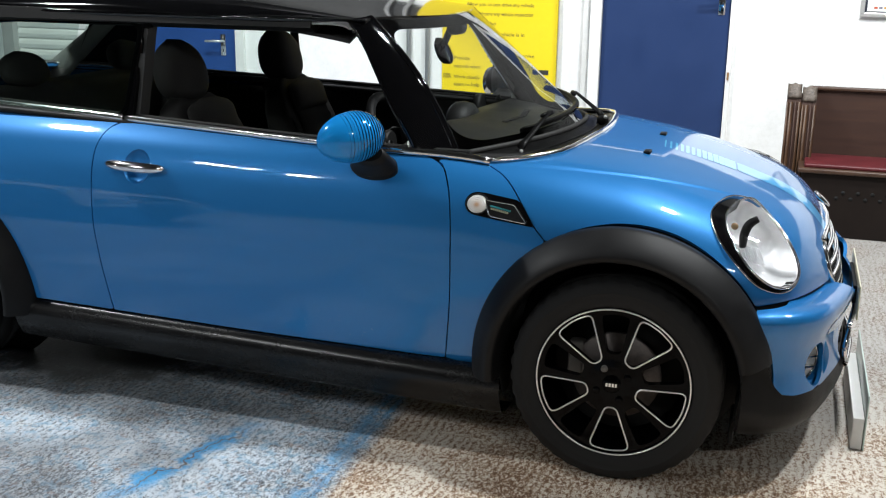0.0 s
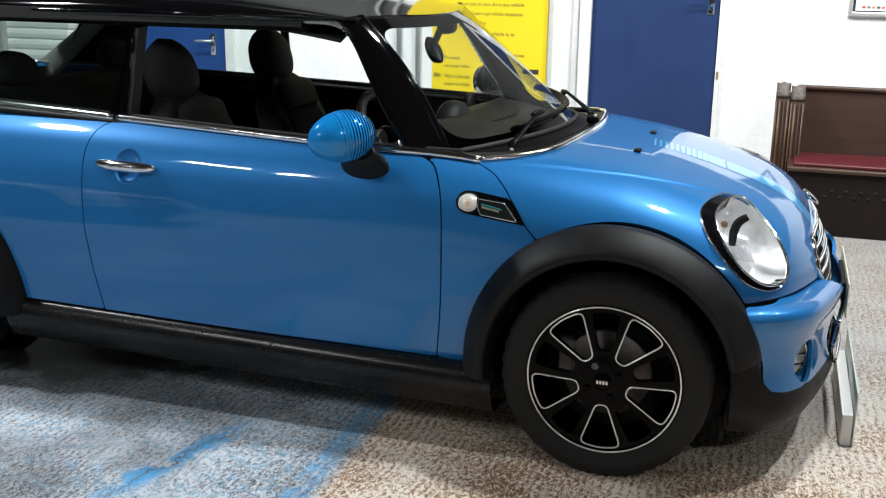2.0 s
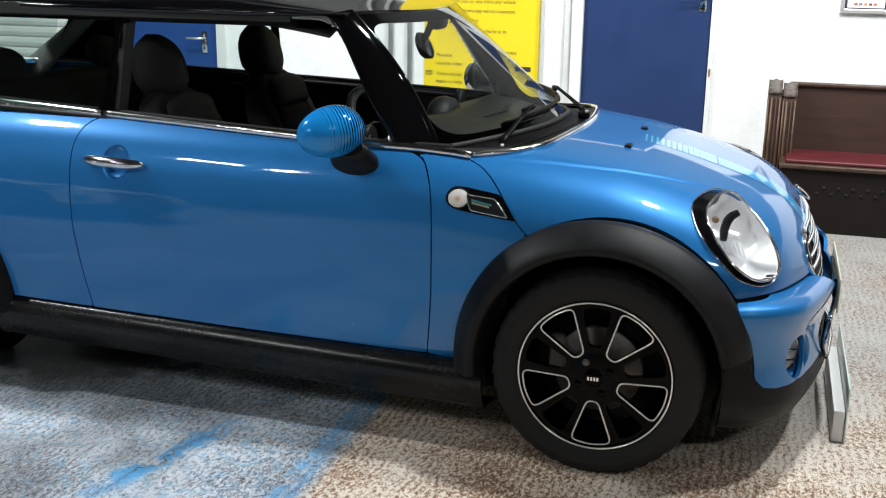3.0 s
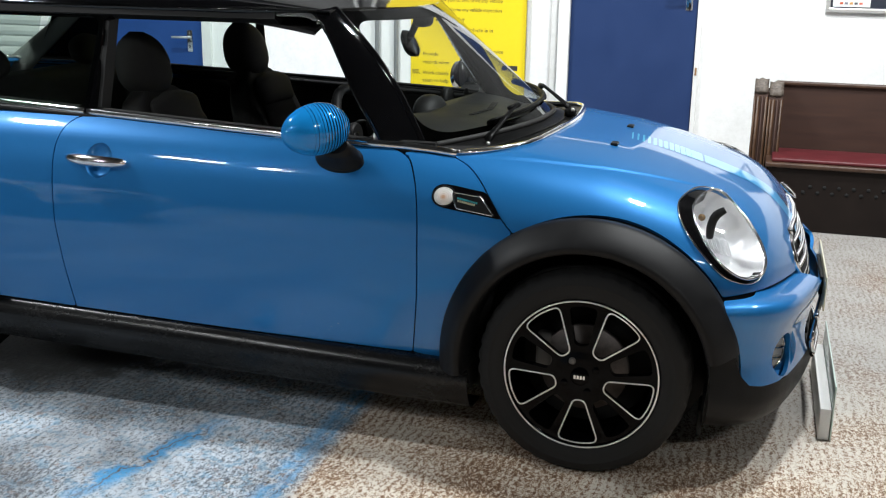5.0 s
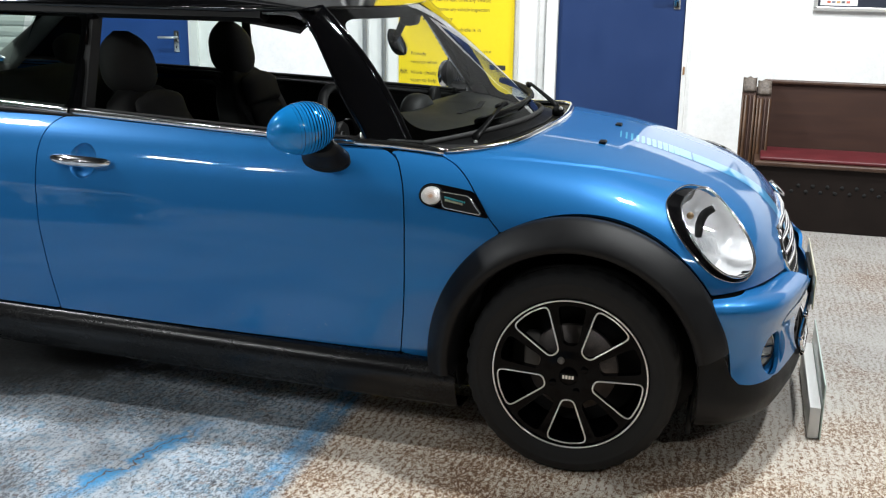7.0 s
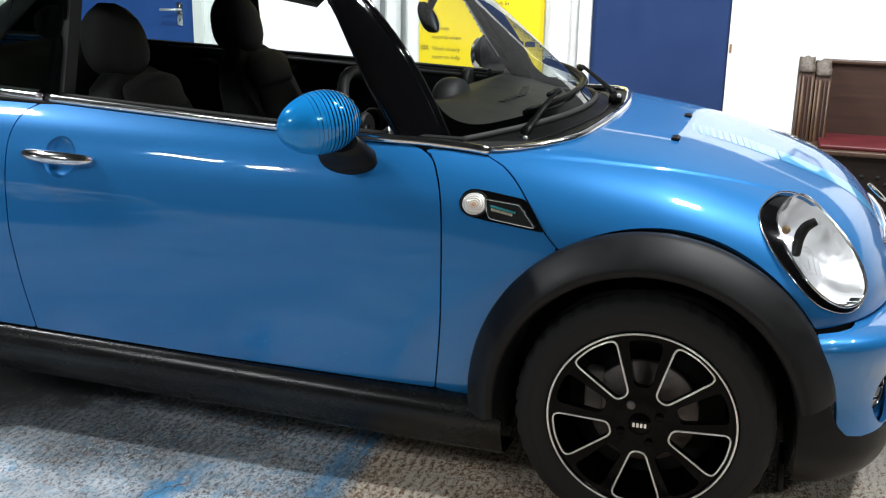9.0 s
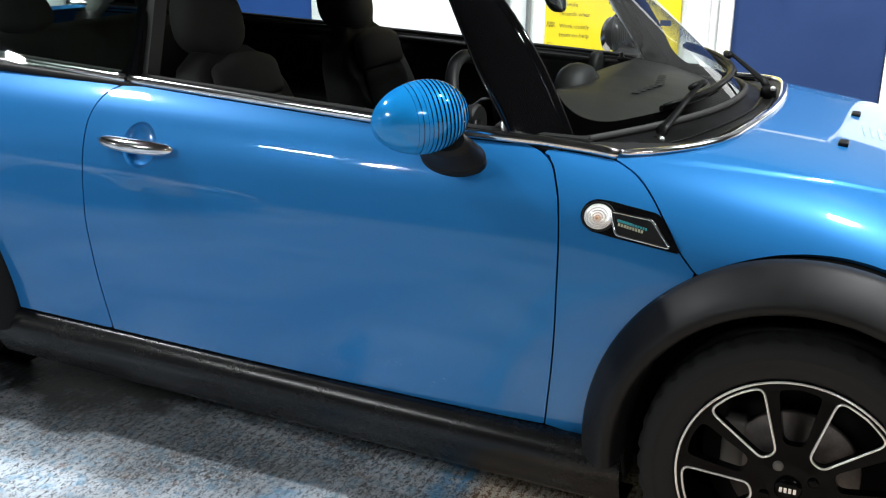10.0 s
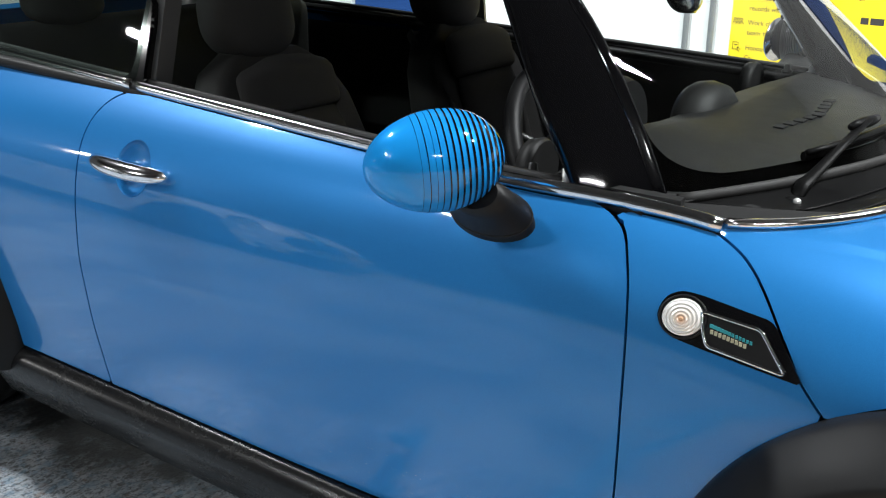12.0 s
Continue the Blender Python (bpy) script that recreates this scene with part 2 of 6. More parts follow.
link(sp, ramp(sp, sn, [(0.38, (0.004, 0.004, 0.0045)), (0.60, (0.007, 0.007, 0.007)), (0.70, (0.011, 0.0105, 0.010))]), bsdf(sp).inputs["Base Color"])
link(sp, ramp(sp, sn, [(0.36, 0.22), (0.56, 0.28), (0.70, 0.5)]), bsdf(sp).inputs["Roughness"])
bump(sp, noise_tex(sp, 500, 3, 0.6, coords(sp)), 0.18, 0.0003)
M["black_rubber"] = mottled("black_rubber", (0.010, 0.010, 0.011), (0.020, 0.019, 0.018), 20, (0.6, 0.8), bump_at=0.0003, fine=500)
M["satin_black"] = material("satin_black", (0.012, 0.012, 0.012), 0.35)
M["pale_rubber"] = mottled("pale_rubber", (0.013, 0.0125, 0.012), (0.022, 0.021, 0.020), 30, (0.6, 0.75))
M["dark_void"] = material("dark_void", (0.004, 0.004, 0.004), 0.9)
M["frit"] = material("frit", (0.001, 0.001, 0.001), 0.8, spec=0.0)
M["chrome"] = material("chrome", (0.78, 0.78, 0.79), 0.12, 1.0)
M["satin_silver"] = material("satin_silver", (0.82, 0.81, 0.79), 0.32, 0.7)
M["cloth_black"] = mottled("cloth_black", (0.018, 0.0175, 0.017), (0.029, 0.028, 0.0275), 30, (0.8, 0.95), bump_at=0.0006, fine=900)
M["cloth_grey"] = mottled("cloth_grey", (0.022, 0.021, 0.0205), (0.034, 0.033, 0.032), 30, (0.8, 0.95), bump_at=0.0006, fine=900)
M["interior_plastic"] = mottled("interior_plastic", (0.006, 0.006, 0.006), (0.011, 0.011, 0.011), 12, (0.5, 0.65), bump_at=0.0003, fine=800)
bsdf(M["interior_plastic"]).inputs["Specular IOR Level"].default_value = 0.22
bsdf(M["interior_plastic"]).inputs["Specular IOR Level"].default_value = 0.3
M["cowl_black"] = mottled("cowl_black", (0.0025, 0.0025, 0.0027), (0.005, 0.005, 0.005), 14, (0.35, 0.5), bump_at=0.0004, fine=700)
bsdf(M["cowl_black"]).inputs["Specular IOR Level"].default_value = 0.1
M["headliner"] = mottled("headliner", (0.020, 0.020, 0.020), (0.032, 0.031, 0.030), 20, (0.85, 0.95))


def glass(name, tint, rough=0.0):
    """Thin glass: it lets light straight through and mirrors by its angle."""
    m = bpy.data.materials.new(name)
    m.use_nodes = True
    nt = m.node_tree
    nt.nodes.remove(nt.nodes["Principled BSDF"])
    tr = node(m, "ShaderNodeBsdfTransparent")
    tr.inputs["Color"].default_value = (*tint, 1)
    gl = node(m, "ShaderNodeBsdfGlossy", Roughness=rough)
    lw = node(m, "ShaderNodeLayerWeight", Blend=0.5)
    po = nt.nodes.new("ShaderNodeMath")
    po.operation = "POWER"
    po.inputs[1].default_value = 4.5
    link(m, lw.outputs["Facing"], po.inputs[0])
    fr = nt.nodes.new("ShaderNodeMath")
    fr.operation, fr.use_clamp = "MULTIPLY_ADD", True
    fr.inputs[1].default_value, fr.inputs[2].default_value = 0.9, 0.045
    link(m, po.outputs[0], fr.inputs[0])
    mx = nt.nodes.new("ShaderNodeMixShader")
    link(m, fr.outputs[0], mx.inputs[0])
    link(m, tr.outputs[0], mx.inputs[1])
    link(m, gl.outputs[0], mx.inputs[2])
    link(m, mx.outputs[0], nt.nodes["Material Output"].inputs["Surface"])
    return m


M["glass"] = glass("clear_glass", (0.86, 0.9, 0.88))
M["tint_glass"] = glass("tint_glass", (0.74, 0.82, 0.78))
M["lens"] = glass("lamp_lens", (0.93, 0.94, 0.94), 0.02)

# ---- the car: x forward from the front axle, near side at minus y ----
SILL = lambda x: 0.281 - 0.0225 * (x + 0.535)
BELT = smooth_curve([-3.1, -2.195, -1.66, -1.29, -0.97, -0.61, -0.5, -0.426, -0.2], [0.975, 0.958, 0.938, 0.924, 0.911, 0.897, 0.888, 0.878, 0.85], 0.04)
side_z = smooth_curve([0.0, 0.28, 0.32, 0.45, 0.60, 0.72, 0.80, 0.856, 0.893, 0.922, 0.942, 0.975], [0.735, 0.752, 0.758, 0.772, 0.776, 0.768, 0.752, 0.730, 0.705, 0.6715, 0.6465, 0.60], 0.022)
side_x = smooth_curve([-3.1, -2.95, -2.75, -2.4, -2.07, -1.2, -0.6, -0.43, -0.2], [0.80, 0.90, 0.97, 0.995, 1, 1, 0.98, 0.965, 0.955], 0.06)
NOSE_W = smooth_curve([-0.8, -0.45, -0.1, 0.1, 0.25, 0.4, 0.47, 0.52, 0.55, 0.58, 0.612], [0.765, 0.748, 0.742, 0.742, 0.733, 0.695, 0.635, 0.535, 0.44, 0.34, 0.22], 0.03)
NOSE_H = smooth_curve([-0.45, -0.2, 0, 0.1, 0.2, 0.3, 0.4, 0.475, 0.525, 0.568, 0.596, 0.615], [0.94, 0.915, 0.893, 0.873, 0.847, 0.818, 0.785, 0.745, 0.70, 0.64, 0.585, 0.53], 0.025)
NOSE_N = smooth_curve([-0.8, -0.45, -0.2, 0.05, 0.3, 0.64], [4.8, 4.6, 3.9, 3.3, 3.0, 2.6], 0.08)
Z0 = 0.50
AXLES = (0.0, -2.467)
HUB_Z = 0.308
ARCH_R = 0.437


def half(x, z):
    """Half the body's width at the station x and the height z."""
    a = side_x(x) * side_z(z)
    t = np.clip((z - Z0) / (NOSE_H(x) - Z0), 0, 0.995)
    b = NOSE_W(x) * np.where(z > Z0, (1 - t ** NOSE_N(x)) ** (1 / NOSE_N(x)), side_z(z) / 0.774)
    k = np.clip((x + 0.8) / 0.35, 0, 1)
    k = k * k * (3 - 2 * k)
    return (1 - k) * a + k * b


def arch_gap(x, z, r=ARCH_R):
    """Above zero inside a wheel arch."""
    return np.max([r - np.hypot(x - a, z - HUB_Z - 0.002) for a in AXLES], 0)


def side_sheet(x0, x1, z0, z1, step=0.011, out=0.0):
    return grid(lambda x, z: (x, -(half(x, z) + out), z), np.arange(x0, x1 + step, step), np.arange(z0, z1 + step, step))


def side_panel(loop, holes=(), gap=0.002, step=0.011, out=0.0):
    loop = np.array(loop)
    (x0, z0), (x1, z1) = loop.min(0) - step, loop.max(0) + step
    s = side_sheet(x0, x1, z0, z1, step, out)
    f = sdf(s[0][:, [0, 2]], loop) + gap
    f = np.maximum(f, arch_gap(s[0][:, 0], s[0][:, 2]) + 0.001)
    for hole in holes:
        f = np.maximum(f, -sdf(s[0][:, [0, 2]], hole))
    return clip(s, f)


car = thing("car", "metallic blue small hatchback car with black roof and wheel-arch trim", "car")


def both(name, sheet, mat, depth=0.012, label="", parent=None):
    """A panel on each side of the car. Returns the near one and the far one."""
    sheet = sheet if sheet[1][:, 1].mean() < 0 else flip(sheet)
    a = part(name, sheet_mesh(name, sheet, depth), M[mat], parent[0] if parent else car, label)
    b = part(name, sheet_mesh(name, mirror(sheet), depth), M[mat], parent[1] if parent else car, label)
    return a, b


# outlines seen from the side
door_rear = round_loop([(-1.695, 0.939), (-1.73, 0.924), (-1.751, 0.898), (-1.761, 0.857), (-1.763, 0.80), (-1.762, 0.74), (-1.76, 0.68), (-1.756, 0.6), (-1.747, 0.53), (-1.735, 0.45), (-1.712, 0.307)], 5, False)
door_front = round_loop([(-0.533, 0.281), (-0.518, 0.46), (-0.517, 0.62), (-0.52, 0.72), (-0.529, 0.79), (-0.542, 0.832), (-0.561, 0.867), (-0.588, 0.886), (-0.615, 0.896), (-0.644, 0.902)], 5, False)
belt_door = np.array([(x, BELT(x)) for x in np.linspace(-0.66, -1.66, 24)])
door_loop = np.concatenate([door_rear, door_front, belt_door])
shut = round_loop([(-0.440, 0.881), (-0.386, 0.858), (-0.342, 0.822), (-0.295, 0.763), (-0.268, 0.724), (-0.222, 0.676)], 5, False)
wing_loop = np.concatenate([door_front[::-1], [(-0.533, 0.281), (-0.45, 0.27), (-0.30, 0.40), (-0.2, 0.6)], shut[::-1], [(x, BELT(x)) for x in np.linspace(-0.45, -0.635, 6)]])
quarter_loop = np.concatenate([door_rear, [(x, SILL(x)) for x in np.linspace(-1.76, -2.1, 6)], [(-2.2, 0.25), (-2.8, 0.25), (-2.98, 0.42), (-3.03, 0.6), (-3.03, 0.85), (-2.99, 0.972)], [(x, BELT(x)) for x in np.linspace(-2.95, -1.73, 24)]])

# round opening for the dish behind the door handle
H_AT = (-1.594, 0.809)


def door_sheet():
    loop = door_loop
    s = side_sheet(-1.7813, -0.50, 0.2607, 0.96, 0.0053)
    P = s[0]
    r = np.hypot((P[:, 0] - H_AT[0]) / 0.050, (P[:, 2] - H_AT[1]) / 0.054)
    return clip(s, np.maximum(sdf(P[:, [0, 2]], loop) + 0.002, 0.05 * (1 - r)))


doors = both("front_door", door_sheet(), "blue_paint", 0.014)
both("front_side_panel", side_panel(wing_loop), "blue_paint", 0.012)
quarters = both("rear_quarter_panel", side_panel(quarter_loop), "blue_paint", 0.012)

# dark inner body behind the gaps
inner = grid(lambda x, z: (x, -(half(x, z) - 0.034), z), np.linspace(-2.98, -0.16, 150), np.linspace(0.2, 0.9, 40))
inner = clip(inner, arch_gap(inner[0][:, 0], inner[0][:, 2], 0.40))
both("inner_body_shell", inner, "dark_void", 0)

# ---- bonnet, one clamshell panel with the lamp holes in it ----
lamp_outer = round_loop([(0.228, 0.757), (0.224, 0.784), (0.252, 0.801), (0.292, 0.799), (0.348, 0.779), (0.415, 0.733), (0.463, 0.673), (0.482, 0.619), (0.464, 0.584), (0.426, 0.580), (0.365, 0.606), (0.299, 0.667), (0.254, 0.717)], 6)
lamp_inner = round_loop([(0.268, 0.752), (0.267, 0.777), (0.294, 0.792), (0.338, 0.786), (0.402, 0.742), (0.455, 0.680), (0.478, 0.620), (0.460, 0.592), (0.416, 0.597), (0.354, 0.640), (0.301, 0.700)], 6)
BUMP_TOP = smooth_curve([0.3, 0.358, 0.415, 0.472, 0.538, 0.60, 0.68], [0.532, 0.540, 0.548, 0.552, 0.548, 0.540, 0.535], 0.03)


DOME_Y = smooth_curve([-0.45, -0.34, -0.248, -0.149, -0.05, 0.08, 0.194, 0.35, 0.60], [0.63, 0.603, 0.581, 0.556, 0.535, 0.499, 0.460, 0.40, 0.30], 0.05)


def dome(x, y):
    """The raised middle of the bonnet, with a soft crease along each side."""
    s = np.clip((DOME_Y(x) - y) / 0.020 + 0.5, 0, 1)
    return 0.0045 * np.interp(x, [-0.40, -0.28, 0.18, 0.36], [0, 1, 1, 0]) * s * s * (3 - 2 * s)


def nose_point(x, th, out=0.0):
    c, s, n = np.cos(th), np.sin(th), NOSE_N(x)
    r = 1 / ((np.abs(c) / (NOSE_W(x) + out)) ** n + (np.abs(s) / (NOSE_H(x) - Z0 + out)) ** n) ** (1 / n)
    r = r + dome(x, r * np.abs(c))
    return x, -r * c, Z0 + r * s


cowl_curve = smooth_curve([-0.2, 0.0, 0.124, 0.313, 0.42, 0.48, 0.535, 0.575, 0.60, 0.618, 0.63], [-0.185, -0.184, -0.187, -0.205, -0.225, -0.249, -0.291, -0.340, -0.385, -0.428, -0.46], 0.012)


def cowl_edge(y):
    """Where the bonnet ends in front of the windscreen."""
    return cowl_curve(np.abs(y))


nose_x = np.concatenate([np.linspace(-0.46, 0.40, 110), 0.40 + 0.212 * np.sin(np.linspace(0, math.pi / 2, 40)[1:])])
nose_t = np.linspace(0.0, math.pi, 360)
nose = grid(nose_point, nose_x, nose_t)


def bonnet_limits(P):
    x, y, z = P.T
    rear_side = np.interp(z, shut[::-1, 1], shut[::-1, 0])
    k = np.clip((np.abs(y) - 0.606) / 0.014, 0, 1)
    rear = np.where(z < 0.86, rear_side, (1 - k) * cowl_edge(y) + k * rear_side)
    f = (rear + 0.002 - x) * 0.8
    f = np.maximum(f, np.where(np.abs(y) > 0.4, ARCH_R + 0.002 - np.hypot(x, z - HUB_Z - 0.002), -1))
    f = np.maximum(f, BUMP_TOP(x) + 0.002 - z)
    return f


grille_loop = rounded_poly([(-0.345, 0.56), (-0.325, 0.625), (-0.25, 0.655), (0.25, 0.655), (0.325, 0.625), (0.345, 0.56), (0.27, 0.475), (-0.27, 0.475)], 0.05)
f = bonnet_limits(nose[0])
f = np.maximum(f, np.where(np.abs(nose[0][:, 1]) > 0.3, -sdf(nose[0][:, [0, 2]], lamp_outer) + 0.001, -1))
f = np.maximum(f, np.where(nose[0][:, 0] > 0.45, -sdf(nose[0][:, [1, 2]], grille_loop), -1))
bonnet = part("bonnet", sheet_mesh("bonnet", clip(nose, f), 0.014), M["blue_paint"], car, "metallic blue clamshell bonnet")
under = grid(lambda x, t: nose_point(x, t, -0.022), np.linspace(-0.44, 0.56, 70), np.linspace(0.02, math.pi - 0.02, 90))
lim = np.where(np.abs(under[0][:, 1]) > 0.3, 0.40 - np.hypot(under[0][:, 0], under[0][:, 2] - HUB_Z), -1)
lim = np.maximum(lim, np.where(np.abs(under[0][:, 1]) > 0.3, -sdf(under[0][:, [0, 2]], lamp_outer) - 0.01, -1))
lim = np.maximum(lim, np.where((under[0][:, 0] < -0.18) & (np.abs(under[0][:, 1]) < 0.5), 1, -1))
part("inner_bonnet_shell", sheet_mesh("inner_bonnet_shell", clip(under, lim), 0), M["dark_void"], bonnet)

# ---- wheel-arch trims, sills ----
def arch_sheet(cx, a0, a1):
    prof = round_loop([(0.345, -0.70), (0.350, -0.790), (0.356, -0.828), (0.366, -0.8385), (0.382, -0.838), (0.405, -0.816), (0.428, -0.784), (0.439, -0.762), (0.440, -0.735)], 4, False)
    idx = np.arange(len(prof))
    return grid(lambda a, k: (cx + np.interp(k, idx, prof[:, 0]) * np.cos(a), np.interp(k, idx, prof[:, 1]) + 0 * a, HUB_Z + 0.002 + np.interp(k, idx, prof[:, 0]) * np.sin(a)), np.linspace(a1, a0, 110), idx * 1.0)


both("wheel_arch_trim", arch_sheet(0, radians(12), radians(187)), "black_trim", 0.004, "matt black plastic wheel-arch trim")
both("wheel_arch_trim", arch_sheet(AXLES[1], radians(-7), radians(176)), "black_trim", 0.004, "matt black plastic wheel-arch trim")

sill_prof = round_loop([(0.735, 0.0), (0.757, -0.003), (0.770, -0.012), (0.780, -0.026), (0.786, -0.044), (0.787, -0.062), (0.780, -0.088), (0.766, -0.118), (0.745, -0.146), (0.70, -0.160), (0.62, -0.165)], 4, False)
si = np.arange(len(sill_prof)) * 1.0
sill = grid(lambda x, k: (x, -np.interp(k, si, sill_prof[:, 0]), SILL(x) + np.interp(k, si, sill_prof[:, 1])), np.linspace(-2.10, -0.345, 120), si[::-1])
sf = np.where(sill[0][:, 2] < 2, arch_gap(sill[0][:, 0], sill[0][:, 2], 0.352), -1)
sills = both("sill_trim", clip(sill, sf), "sill_plastic", 0.004, "scuffed matt black plastic sill trim")

# ---- front bumper ----
plan = round_loop([(0.355, -0.752), (0.43, -0.737), (0.50, -0.690), (0.553, -0.61), (0.592, -0.49), (0.632, -0.32), (0.656, -0.15), (0.662, 0.0)], 8, False)
plan = np.concatenate([plan, (plan * [1, -1])[-2::-1]])
plan_s = np.concatenate([[0], np.cumsum(np.hypot(*np.diff(plan, axis=0).T))])
pt = np.gradient(plan, axis=0)
pn = np.stack([-pt[:, 1], pt[:, 0]], 1)
pn = -pn / np.linalg.norm(pn, axis=1, keepdims=True)
BUMP_OUT = smooth_curve([0.13, 0.16, 0.19, 0.24, 0.29, 0.36, 0.42, 0.455, 0.48, 0.505, 0.53, 0.55, 0.58], [-0.10, -0.035, -0.004, 0.010, 0.002, -0.010, -0.006, 0.006, 0.015, 0.017, 0.015, 0.011, 0.0], 0.012)


def bumper_point(s, z, out=0.0):
    x, y = np.interp(s, plan_s, plan[:, 0]), np.interp(s, plan_s, plan[:, 1])
    o = BUMP_OUT(z) + out - np.interp(x, [0.35, 0.45, 0.54, 0.60], [0.05, 0.07, 0.098, 0.11]) * np.exp(-np.clip(BUMP_TOP(x) - z, 0, 1) / 0.008)
    return x + o * np.interp(s, plan_s, pn[:, 0]), y + o * np.interp(s, plan_s, pn[:, 1]), z + 0 * s


bumper_sheet = grid(bumper_point, np.linspace(0.0, plan_s[-1], 260), np.concatenate([np.linspace(0.135, 0.505, 50), np.linspace(0.51, 0.575, 44)]))
bx, by, bz = bumper_sheet[0].T
skirt_line = np.interp(bx, [0.34, 0.405, 0.425, 0.44, 0.465, 0.50, 0.56, 0.66], [0.60, 0.42, 0.365, 0.325, 0.298, 0.290, 0.288, 0.285])
top_line = np.where(np.abs(by) < 0.37, np.minimum(BUMP_TOP(bx), 0.468 + 0.11 * np.clip((np.abs(by) - 0.26) / 0.1, 0, 1)), BUMP_TOP(bx)) - 0.002
in_arch = 0.440 - np.hypot(bx, bz - HUB_Z)
fog_r = [np.hypot(np.hypot(bx - 0.528, by - side * 0.585) / 0.9, (bz - 0.357) / 1.0) for side in (-1, 1)]
fog_r = [r * 0.062 / 0.073 for r in fog_r]
intake = rounded_poly([(-0.30, 0.40), (0.30, 0.40), (0.36, 0.33), (0.30, 0.265), (-0.30, 0.265), (-0.36, 0.33)], 0.04)
hole = np.max([0.062 - fog_r[0], 0.062 - fog_r[1], np.where(bx > 0.58, -sdf(np.stack([by, bz], 1), intake), -1)], 0)
blue_part = clip(bumper_sheet, np.max([skirt_line - bz, bz - top_line, in_arch, hole], 0))
bumper = part("front_bumper", sheet_mesh("front_bumper", blue_part, 0.012), M["blue_paint"], car)
skirt = clip(bumper_sheet, np.max([bz - skirt_line + 0.001, np.where(bz < 0.4, 0.352 - np.hypot(bx, bz - HUB_Z), in_arch), np.where(bx > 0.56, hole, -1)], 0))
part("front_skirt", sheet_mesh("front_skirt", skirt, 0.004), M["black_trim"], bumper, "matt black plastic front skirt")
dark = grid(lambda s, z: bumper_point(s, z, -0.05), np.linspace(0.12, plan_s[-1] - 0.12, 120), np.linspace(0.17, 0.54, 30))
part("bumper_core", sheet_mesh("bumper_core", dark, 0), M["dark_void"], bumper)
for side in (-1, 1):
    c = Vector((0.522, side * 0.578, 0.357))
    out = Vector((0.70, side * 0.71, 0.05)).normalized()
    turn = out.to_track_quat("Y", "Z").to_matrix().to_4x4()
    well = lathe([(0.088, 0.006), (0.082, 0.004), (0.075, -0.006), (0.069, -0.020)], 32, caps=False)
    well.transform(Matrix.Translation(c) @ turn)
    part("lamp_well", well, M["blue_paint"], bumper)
    bowl = lathe([(0.069, -0.018), (0.062, -0.026), (0.048, -0.050), (0.0, -0.058)], 32, caps=False)
    bowl.transform(Matrix.Translation(c) @ turn)
    fog = part("fog_lamp", bowl, M["satin_silver"], car, "round fog lamp with chrome slats")
    ring = tube([c + turn.to_3x3() @ Vector((0.066 * math.cos(a), -0.018, 0.066 * math.sin(a))) for a in np.linspace(0, 2 * math.pi, 40)[:-1]], 0.0042, 8, True)
    part("rim", ring, M["chrome"], fog)
    for k in (-0.030, 0.0, 0.030):
        w = math.sqrt(0.066 ** 2 - k * k)
        bar = tube([c + turn.to_3x3() @ Vector((0.92 * u * w, -0.024, k)) for u in (-1, -0.5, 0, 0.5, 1)], 0.010, 8, flat=0.5)
        part("slat", bar, M["chrome"], fog)
ip = round_loop(intake[::2], 3)
ix = np.interp(np.abs(ip[:, 0]), [0, 0.15, 0.32, 0.40], [0.672, 0.667, 0.645, 0.622])
part("intake_surround", tube([(a + 0.004, b, c) for a, (b, c) in zip(ix, ip)], 0.008, 8, True), M["chrome"], bumper, "chrome lower intake surround")
for k in (0.30, 0.335, 0.37):
    part("intake_bar", tube([(np.interp(abs(b), [0, 0.32], [0.645, 0.620]), b, k) for b in np.linspace(-0.3, 0.3, 13)], 0.009, 8, flat=0.5), M["black_trim"], bumper)
plate = part("number_plate", softened(box((0.005, 0.50, 0.112), (0.674, 0, 0.448), 0.002)), material("plate_white", (0.70, 0.66, 0.50), 0.35), car, "white number plate with dark bars")
part("plate_holder", box((0.012, 0.30, 0.06), (0.666, 0, 0.448), 0.003), M["black_trim"], plate)
for k in range(7):
    part("bar", box((0.002, 0.042, 0.075), (0.6775, -0.2 + k * 0.0667, 0.448), 0), M["black_rubber"], plate)

# ---- grille ----
def grille_x(y, z, out=0.0):
    return np.interp(z, [0.46, 0.52, 0.58, 0.64, 0.70], [0.634, 0.626, 0.610, 0.583, 0.545]) - 0.022 + out - 0.30 * y * y


gsheet = grid(lambda y, z: (grille_x(y, z), y, z), np.linspace(-0.36, 0.36, 70), np.linspace(0.465, 0.67, 30))
grille = part("radiator_grille", sheet_mesh("radiator_grille", clip(gsheet, sdf(gsheet[0][:, [1, 2]], grille_loop) - 0.006), 0), M["dark_void"], car, "dark grille with chrome slats")
for z0, w in ((0.508, 0.27), (0.545, 0.32), (0.582, 0.325), (0.618, 0.305)):
    part("grille_slat", tube([(grille_x(y, z0, 0.010), y, z0) for y in np.linspace(-w, w, 25)], 0.0105, 8, flat=0.55), M["chrome"], grille)
gl = round_loop(grille_loop[::3], 3)
part("grille_surround", tube([(grille_x(y, z, 0.014), y, z) for y, z in gl], 0.0095, 8, True), M["chrome"], grille, "chrome grille surround")
badge = lathe([(0.0, 0.010), (0.030, 0.009), (0.034, 0.004), (0.034, 0.0)], 32, "x")
badge.transform(pose(0.538, 0, 0.722, 0, -50, 0))
part("badge", badge, M["chrome"], bonnet)

